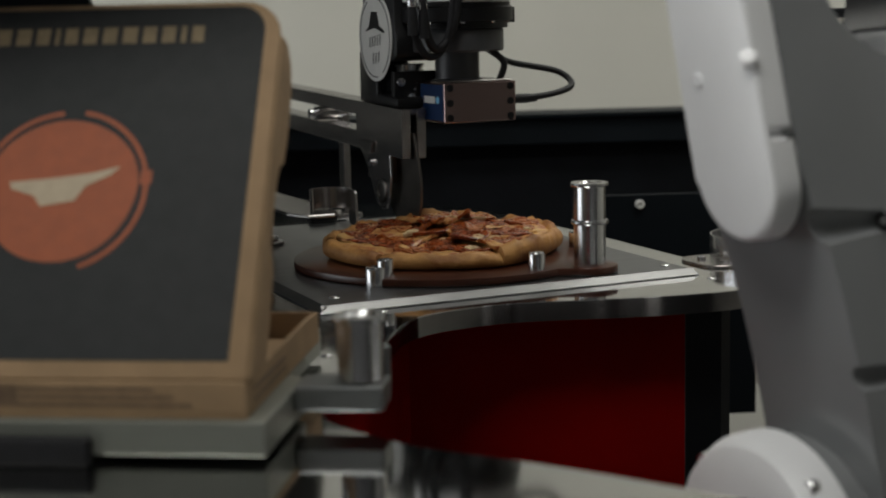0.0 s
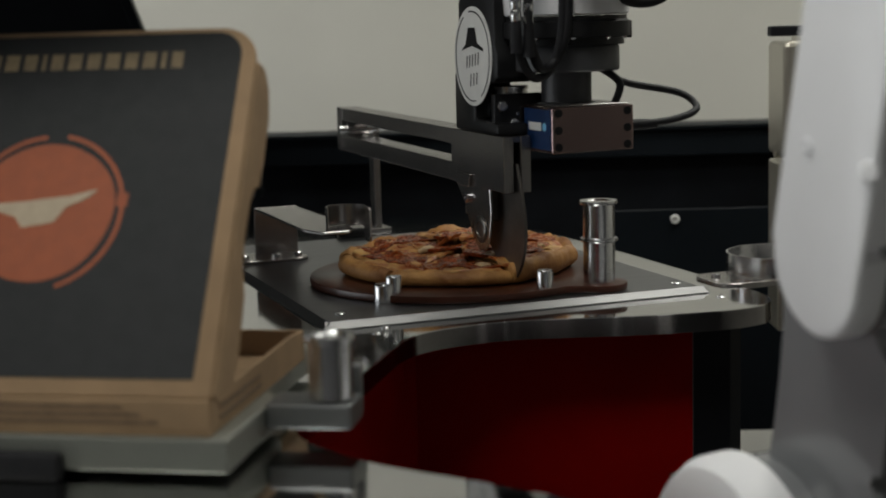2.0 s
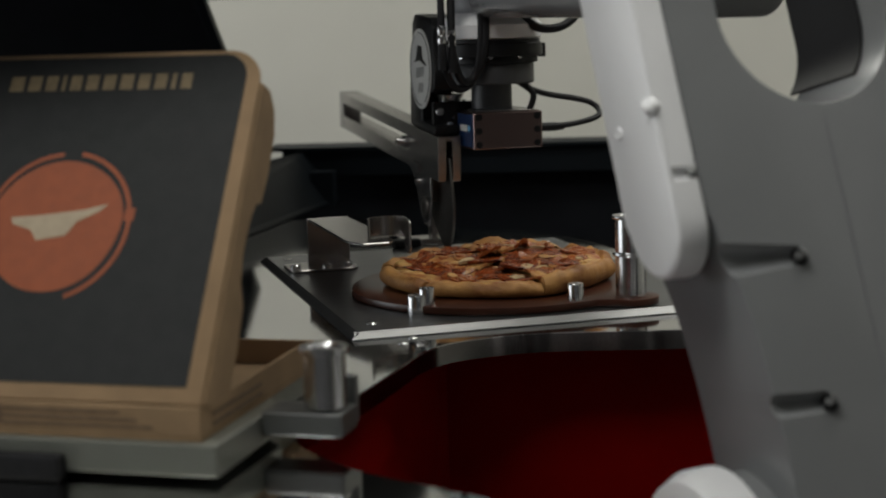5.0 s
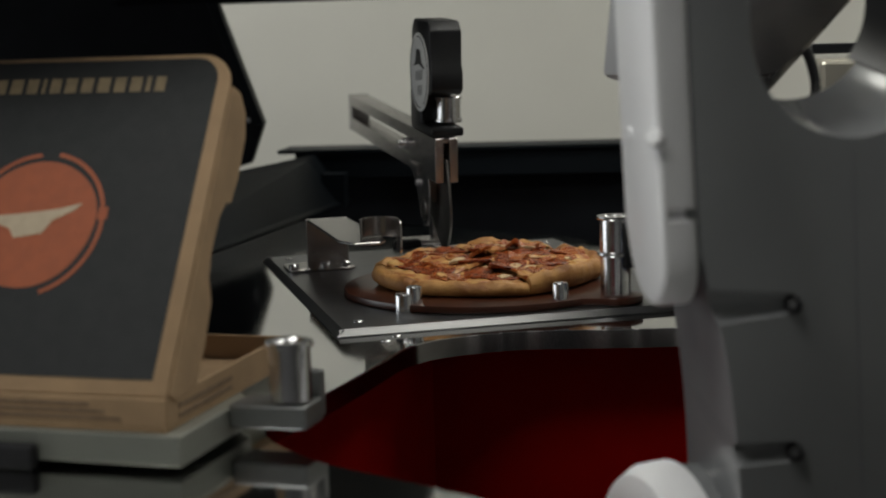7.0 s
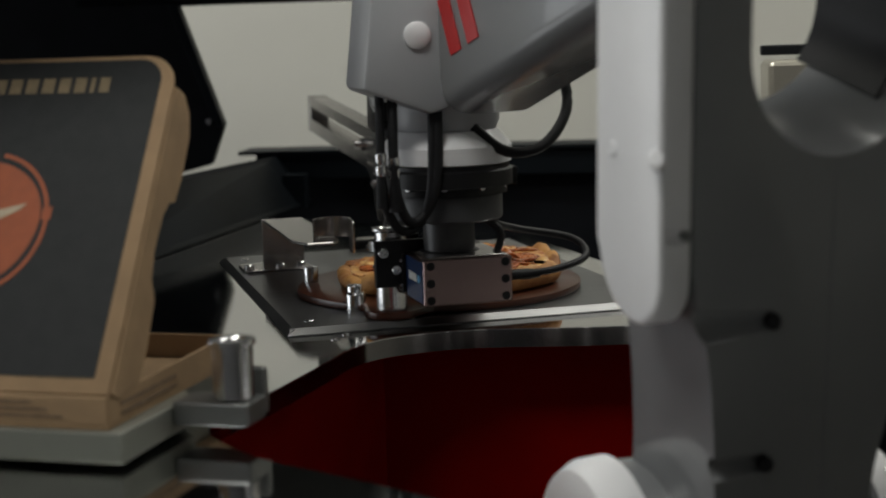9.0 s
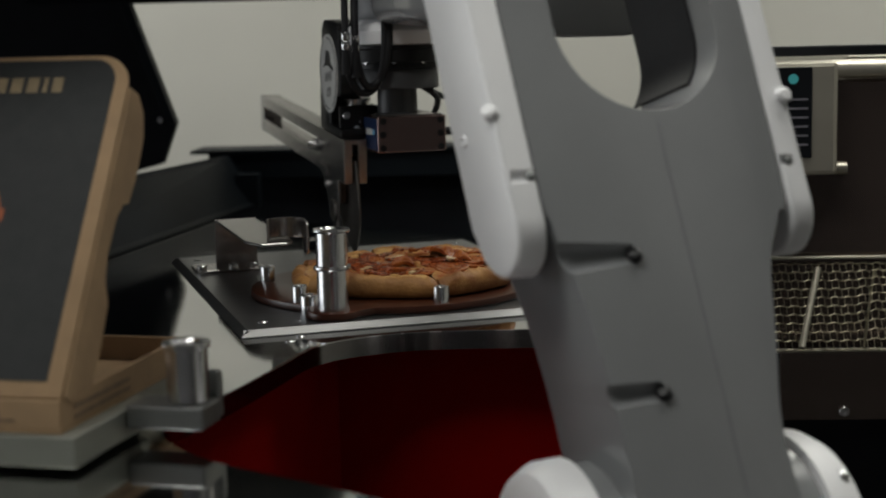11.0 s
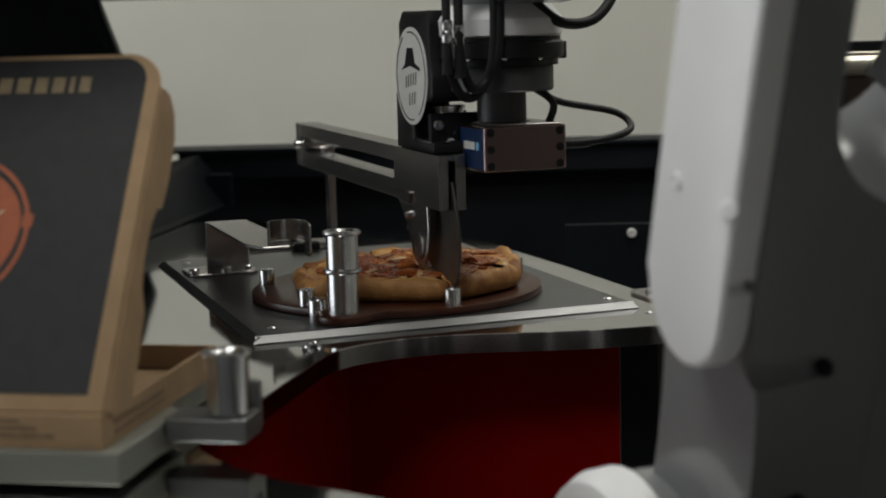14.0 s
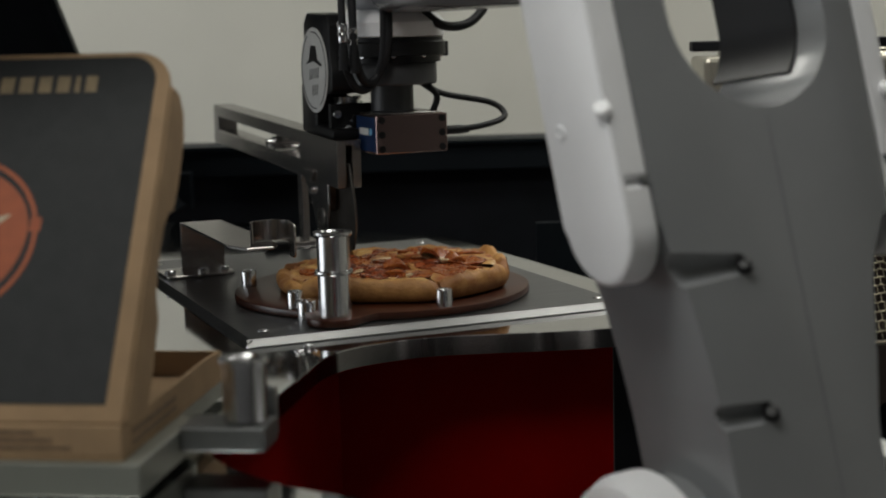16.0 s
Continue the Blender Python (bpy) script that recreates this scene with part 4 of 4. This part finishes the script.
def pizza_box():
    th = empty("pizza_box", BOX @ Matrix.Translation((-0.013, 0.006, 0.021)), "open kraft cardboard pizza box with a charcoal printed lid", "pizza box")
    W, D, H, c = 0.268, 0.226, 0.0235, 0.003
    part("tray_floor", box(-W, 0, 0, D, 0, c, 0), M_card, th)
    part("front_wall", box(-W, 0, 0, c, c, H, 0.0008), M_card, th)
    part("back_wall", box(-W, 0, D - c, D, c, H, 0.0008), M_card, th)
    part("side_wall", box(-W, -W + c, c, D - c, c, H, 0.0008), M_card, th)
    part("side_wall", prism([(c, c), (D - c, c), (D - c, H), (0.19, H + 0.002), (0.1, H + 0.001), (c, H)], -c, 0, "x", 0.0006, 1), M_card, th)
    for k in range(3):
        part("print_bar", box(-0.2 + k * 0.002, -0.035 - k * 0.012, -0.0006, 0.0002, 0.0075 + k * 0.005, 0.0098 + k * 0.005, 0), M_print, th)
    part("print_bar", box(-0.21, -0.15, -0.0006, 0.0002, 0.009, 0.021, 0), M_print, th)
    for k in range(2):
        part("side_print_bar", box(-0.0002, 0.0006, 0.02, 0.11, 0.006 + k * 0.007, 0.0095 + k * 0.007, 0), M_print, th)
    # lid: x across, y up the lid, z towards the viewer
    lid_m = pose(-W / 2, 0.002, H + 0.0015, 58, 0, 0)
    L = 0.277
    lid = part("lid", prism([(W / 2, 0)] + arc(W / 2 - 0.028, L - 0.028, 0.028, 0, 90, 8) + arc(-W / 2 + 0.028, L - 0.028, 0.028, 90, 180, 8) + [(-W / 2, 0)], -0.003, 0.0, "z", 0.0009, 2), M_card, th, "kraft lid printed charcoal with an orange disc", lid_m, smooth=40)
    part("printed_panel", prism([(W / 2 - 0.013, 0.012)] + arc(W / 2 - 0.031, L - 0.024, 0.02, 0, 90, 8) + arc(-W / 2 + 0.031, L - 0.024, 0.02, 90, 180, 8) + [(-W / 2 + 0.013, 0.012)], 0.0001, 0.0005, "z"), M_ink, lid)
    cx, cy, r = -0.0065, 0.132, 0.0535
    blob = [(cx + r * (1 + 0.02 * math.sin(3 * a)) * math.cos(a), cy + r * 0.98 * math.sin(a)) for a in [2 * math.pi * i / 60 for i in range(60)]]
    part("orange_disc", prism(blob, 0.0006, 0.0009, "z"), M_orange, lid)
    for a0, a1, q in ((-70, 80, 0.0585), (95, 230, 0.0575)):
        part("orange_ring", prism(arc(cx, cy, q + 0.0022, a0, a1, 30) + arc(cx, cy, q - 0.0012, a1, a0, 30), 0.0006, 0.0009, "z"), M_orange, lid)
    part("orange_dash", box(cx + 0.0545, cx + 0.0625, cy + 0.004, cy + 0.014, 0.0006, 0.001, 0), M_orange, lid)
    part("cream_mark", prism([(-0.036, cy + 0.006), (-0.012, cy + 0.008), (0.02, cy + 0.012), (0.04, cy + 0.017), (0.034, cy + 0.011), (0.018, cy + 0.003), (0.011, cy - 0.008), (-0.012, cy - 0.012), (-0.018, cy - 0.004), (-0.034, cy + 0.001)], 0.001, 0.0013, "z"), M_cream, lid, m=pose(cx, 0, 0))
    # a line of small gold print along the top, as plain bars
    x = 0.08
    for w in (0.0085, 0.0035, 0.0095, 0.0095, 0.0105, 0.01, 0.01, 0.009, 0.003, 0.0095, 0.0105, 0.0115):
        part("gold_bar", box(x - w, x, L - 0.0325, L - 0.0195, 0.0006, 0.0009, 0), M_gold, lid)
        x -= w + 0.0042
    # folded side flaps behind the lid
    flap = [(0.002, -0.0032), (0.25, -0.0032), (0.252, -0.018), (0.243, -0.032), (0.225, -0.04), (0.19, -0.041), (0.168, -0.038), (0.164, -0.03), (0.15, -0.024), (0.12, -0.022), (0.1, -0.027), (0.086, -0.038), (0.05, -0.041), (0.024, -0.04), (0.002, -0.014)]
    for s in (-1, 1):
        f = prism(flap, s * W / 2 - 0.0015, s * W / 2 + 0.0015, "x", 0.0006, 1)
        part("side_flap", f, M_card, lid, smooth=30)


pizza_box()


# ---- black guard around the back of the table ----
def quad_wall(a, b, c, d, t):
    """A leaning panel from bottom a-b to top d-c, t thick away from its face."""
    A = [Vector(p) for p in (a, b, c, d)]
    nrm = (A[1] - A[0]).cross(A[3] - A[0]).normalized() * t
    bm = bmesh.new()
    f = [bm.verts.new(p) for p in A]
    k = [bm.verts.new(p + nrm) for p in A]
    bm.faces.new(f)
    bm.faces.new(k[::-1])
    for i in range(4):
        j = (i + 1) % 4
        bm.faces.new((f[i], f[j], k[j], k[i]))
    bmesh.ops.recalc_face_normals(bm, faces=bm.faces)
    return bm


def guard():
    th = empty("table_guard", ROOM, "black sheet metal guard round the back of the table", "guard")
    part("back_panel", box(-0.32, 0.9, 1.3, 1.31, -0.4, 0.04, 0.001), M_black, th)
    part("rim", join(box(-0.3, 0.9, 1.262, 1.3, 0.036, 0.083, 0.002), box(-0.33, 0.9, 1.25, 1.36, 0.0835, 0.09, 0.001)), M_blacksheet, th, "glossy black folded rim")
    part("side_panel", quad_wall((-0.36, 0.2, TOP - 0.0004), (-0.2, 1.26, TOP - 0.0004), (-0.262, 1.26, 0.078), (-0.46, 0.45, 0.074), 0.004), M_blacksheet, th)
    part("front_ledge", box(0.36, 0.64, 0.85, 0.86, -0.35, -0.007, 0.001), M_blacksheet, th)
    part("post", box(-0.24, -0.2, 1.2, 1.24, -0.01, 0.05, 0.001), M_blacksheet, th)
    screw(th, pose(0.46, 0.849, -0.021, 90, 0, 0), 0.007, M_whiteprint)
    screw(th, pose(0.45, 0.849, -0.16, 90, 0, 0), 0.004)


guard()


def frame_panel():
    th = empty("machine_frame", ROOM, "black machine frame with a slanted cheek panel", "machine frame")
    cheek = [(-1.5, 0.75), (-0.412, 0.75), (-0.412, 0.355), (-0.34, 0.145), (-0.367, 0.073), (-0.443, 0.054), (-1.5, 0.05)]
    part("cheek", prism(cheek, 1.2, 1.22, "y", 0.002, 1), M_black, th)
    part("cheek_edge", prism([(-0.43, 0.36), (-0.412, 0.358), (-0.339, 0.145), (-0.352, 0.14)], 1.185, 1.1995, "y", 0.001, 1), M_blacksheet, th)
    # Unseen board, added to block lamp light from the upper lid.
    part("hood", box(-1.5, -0.03, -0.395, 1.1995, 0.44, 0.46, 0.002), M_black, th, "black hood added out of view to shade the box lid")
    part("top_beam", box(-0.6, 1.6, 1.2, 1.26, 0.356, 0.44, 0.002), M_black, th)
    screw(th, pose(-0.368, 1.198, 0.15, 90, 0, 0), 0.006)


frame_panel()


# ---- conveyor oven ----
def oven():
    th = empty("conveyor_oven", ROOM, "stainless conveyor oven with a wire belt and control panel", "oven")
    part("cabinet", box(0.69, 1.4, 0.5, 1.1, -0.35, 0.25, 0.004), M_oven, th)
    part("top_cap", box(0.522, 1.4, 0.478, 0.5, 0.2515, 0.264, 0.002), M_black, th)
    part("rolled_edge", lathe([(0.012, 0.0), (0.012, 0.3)], 24, pose(0.61, 0.462, 0.235, 0, 90, 0)), M_oven, th, smooth=40)
    part("hood_panel", box(0.61, 0.8, 0.462, 0.4995, 0.0, 0.222, 0.004), M_ovendark, th, "dark tinted steel hood panel")
    cb = part("control_box", box(0.522, 0.662, 0.405, 0.495, 0.108, 0.246, 0.006), M_oven, th, "beige steel control box")
    pn = part("control_panel", box(0.575, 0.63, 0.4025, 0.4052, 0.13, 0.24, 0.001), M_black, cb)
    part("display", lathe([(0.006, 0), (0.006, 0.001)], 24), M_teal, pn, m=pose(0.607, 0.4025, 0.226, 90, 0, 0))
    for k in range(6):
        part("panel_line", box(0.59, 0.625, 0.4018, 0.4026, 0.2 - k * 0.011, 0.2025 - k * 0.011, 0), M_violet, pn)
    part("lower_rail", lathe([(0.008, 0), (0.008, 0.16)], 20, pose(0.522, 0.455, 0.112, 0, 90, 0)), M_oven, th, smooth=40)
    part("side_column", box(0.524, 0.56, 0.44, 0.4995, -0.11, 0.1, 0.003), M_oven, th)
    part("corner_column", box(0.806, 0.85, 0.43, 0.5, -0.35, 0.25, 0.003), M_ovendark, th)
    part("hinge", lathe([(0.005, 0.155), (0.005, 0.23)], 16), M_oven, th, m=pose(0.799, 0.455, 0), smooth=40)
    part("hinge", lathe([(0.005, -0.24), (0.005, -0.17)], 16), M_oven, th, m=pose(0.799, 0.455, 0), smooth=40)
    part("latch_plate", prism([(0.77, 0.008), (0.802, 0.008), (0.802, 0.073), (0.777, 0.073)], 0.456, 0.4615, "y", 0.001, 1), M_oven, th)
    for z in (0.107, 0.052):
        part("knob", lathe([(0.004, 0), (0.004, 0.012), (0.009, 0.013), (0.009, 0.022), (0.007, 0.024)], 20), M_turned, th, m=pose(0.797, 0.455, z, 90, 0, 0), smooth=35)
    part("apron", prism([(0.6, -0.115), (0.806, -0.115), (0.806, -0.17), (0.74, -0.208), (0.6, -0.208)], 0.44, 0.446, "y", 0.001, 1), M_ovendark, th)
    part("inner_back", box(0.56, 0.806, 0.47, 0.48, -0.34, 0.0, 0), M_black, th)
    screw(th, pose(0.68, 0.439, -0.196, 90, 0, 0), 0.007)
    # woven wire belt leaning out of the mouth
    lanes = 11
    def belt_point(u, f):
        lift = 0.012 * min(1, max(0, (u - 0.69) / 0.035)) * (1 - f) * f * 2
        return (u - 0.014 * f, 0.462 - 0.06 * f, -0.01 - 0.098 * f + lift)
    for k in range(lanes):
        f = k / (lanes - 1)
        pts = []
        for i in range(62):
            u, v, z = belt_point(0.545 + 0.0042 * i, f)
            pts.append((u, v - (0.0016 if i % 2 else 0.0), z + (0.0007 if (i // 2) % 2 else -0.0007)))
        part("belt_wire", tube(pts, 0.0009, 6, 1), M_wire, th)
        if k < lanes - 1:
            links = [tube([belt_point(u, f), belt_point(u + 0.0015, f + 1 / (lanes - 1))], 0.0006, 4, 1) for u in [0.55 + 0.0084 * i + (0.0042 if k % 2 else 0.0) for i in range(31)]]
            for link in links:
                part("belt_link", link, M_wire, th)
    part("belt_stay", tube([belt_point(0.65, 0.05), belt_point(0.634, 0.98)], 0.0042, 8, 1), M_oven, th)
    part("belt_stay", tube([belt_point(0.72, 0.1), belt_point(0.71, 0.98)], 0.0018, 8, 1), M_wire, th)
    part("belt_bed", box(0.54, 0.806, 0.464, 0.469, -0.12, 0.0, 0), M_ovendark, th)
    for k in (0.0, 0.109):
        part("belt_rail", tube([(0.54, 0.461 - k * 0.46, -0.002 - k), (0.806, 0.461 - k * 0.46, -0.002 - k)], 0.0026, 8, 1), M_oven, th)


oven()


# ---- movement ----
CUT = ((0, 0.316), (0.5, 0.219), (1, 0.128), (1.5, 0.056), (1.75, 0.052), (2, 0.069), (2.5, 0.157), (3, 0.25), (3.5, 0.349), (4, 0.442), (4.5, 0.443), (5, 0.443), (7.5, 0.443), (8.5, 0.443),
       (11, 0.443), (11.5, 0.443), (12, 0.422), (12.5, 0.312), (13, 0.217), (13.5, 0.125), (14, 0.06), (14.25, 0.056), (14.5, 0.074), (15, 0.164), (15.5, 0.257), (16, 0.351))
ARM = ((0, 2.7, -4.6), (0.5, 2.6, 6), (1, 3, 16.1), (1.5, 4.1, 24.4), (2, 3.9, 23), (2.5, 3.4, 13), (3, 3.2, 2.4), (3.5, 2.4, -6.9), (4, 2.1, -15.5), (4.5, 1.95, -15.5), (5, 1.8, -11.6), (5.5, 0.4, -6), (6.3, -3, 4.5),
       (7, -4.4, 10.5), (7.5, -3.8, 12.7), (8, -1.9, 14.6), (8.5, 5.2, 17), (9.4, 7.5, 12), (10.4, 4.2, -9), (11, 3.5, -13.7), (11.5, 3.4, -14.6), (12, 3.7, -11.3), (12.5, 3.9, -2.7), (13, 4, 7), (13.5, 4.4, 17),
       (14, 4.9, 24.6), (14.5, 5, 22.1), (15, 4.7, 11.7), (15.5, 4.5, 2.1), (16, 3.9, -6.9))
TURN = ((0, 0), (7.3, 0), (7.5, -1), (8, -12), (8.5, -42), (8.7, -54), (9.3, -72), (16, -72))
PIN = Vector((0.215, 0.605, 0.141))


def between(rows, t):
    for a, b in zip(rows, rows[1:]):
        if a[0] <= t <= b[0]:
            f = (t - a[0]) / (b[0] - a[0])
            return [p + (q - p) * f for p, q in zip(a[1:], b[1:])]
    return list(rows[-1][1:])


def cutter_pose(y):
    z = 0.105 - 0.006 * max(0.0, (y - 0.2) / 0.24)
    pitch = math.degrees(math.atan2(PIN.z - (z + 0.031), PIN.y - y))
    return pose(0.215, y, z, pitch, 0, 0)


def spool_at(t):
    a = radians(-54 + between(TURN, t)[0])
    return CENTRE + Vector((0.176 * math.cos(a) - 0.017, 0.176 * math.sin(a) - 0.042, 0.05))


def wrist_place(t):
    hold = lambda q: (cutter_pose(between(CUT, q)[0]) @ Vector((0.02, 0.012, 0.066)))
    if t <= 5.0 or t >= 10.8:
        return hold(t)
    if 7.2 <= t <= 9.4:
        return spool_at(t)
    ways = ((5.0, hold(5.0)), (5.3, hold(5.0) + Vector((0.02, -0.002, 0))), (5.7, hold(5.0) + Vector((0.13, -0.03, 0.02))), (6.5, spool_at(7) + Vector((0.14, 0.05, 0.08))), (6.9, spool_at(7) + Vector((0.07, 0.01, 0.01))), (7.2, spool_at(7.2)),
            (9.4, spool_at(9.4)), (9.7, spool_at(9.4) + Vector((0.08, 0.01, 0.01))), (10.1, hold(11) + Vector((0.13, -0.1, 0.03))), (10.5, hold(11) + Vector((0.09, -0.02, 0.0))), (10.8, hold(11)))
    for (a, p), (b, q) in zip(ways, ways[1:]):
        if a <= t <= b:
            return p.lerp(q, (t - a) / (b - a))


def motions():
    walk(tool, [(t, cutter_pose(y)) for t, y in CUT])
    walk(arm, [(t, Matrix.Translation(SHOULDER) @ pose(0, 0, 0, 0, 0, yaw) @ pose(0, 0, 0, tilt, 0, 0)) for t, yaw, tilt in ARM])
    for th in (board, pie):
        home = th.matrix_basis.copy()
        walk(th, [(t, Matrix.Translation(CENTRE) @ Matrix.Rotation(radians(a), 4, "Z") @ Matrix.Translation(-CENTRE) @ home) for t, a in TURN])
    times = sorted(set([t for t, _ in CUT if t <= 5 or t >= 11] + [5.3, 5.7, 6.1, 6.5, 6.9, 7.2, 7.5, 8, 8.25, 8.5, 8.7, 9.0, 9.4, 9.7, 10.1, 10.5, 10.8]))
    hand, reach = [], []
    for t in times:
        p = wrist_place(t)
        hand.append((t, Matrix.Translation(p)))
        yaw, tilt = between(ARM, t)
        elbow = SHOULDER + pose(0, 0, 0, 0, 0, yaw).to_3x3() @ pose(0, 0, 0, tilt, 0, 0).to_3x3() @ Vector((0.085, 0.17, 0.495))
        start = p + Vector((0.064, 0.0, 0.2))
        q = (start - elbow).to_track_quat("Y", "Z").to_matrix().to_4x4()
        reach.append((t, Matrix.Translation(start) @ q))
    walk(wrist, hand)
    walk(fore, reach)


motions()
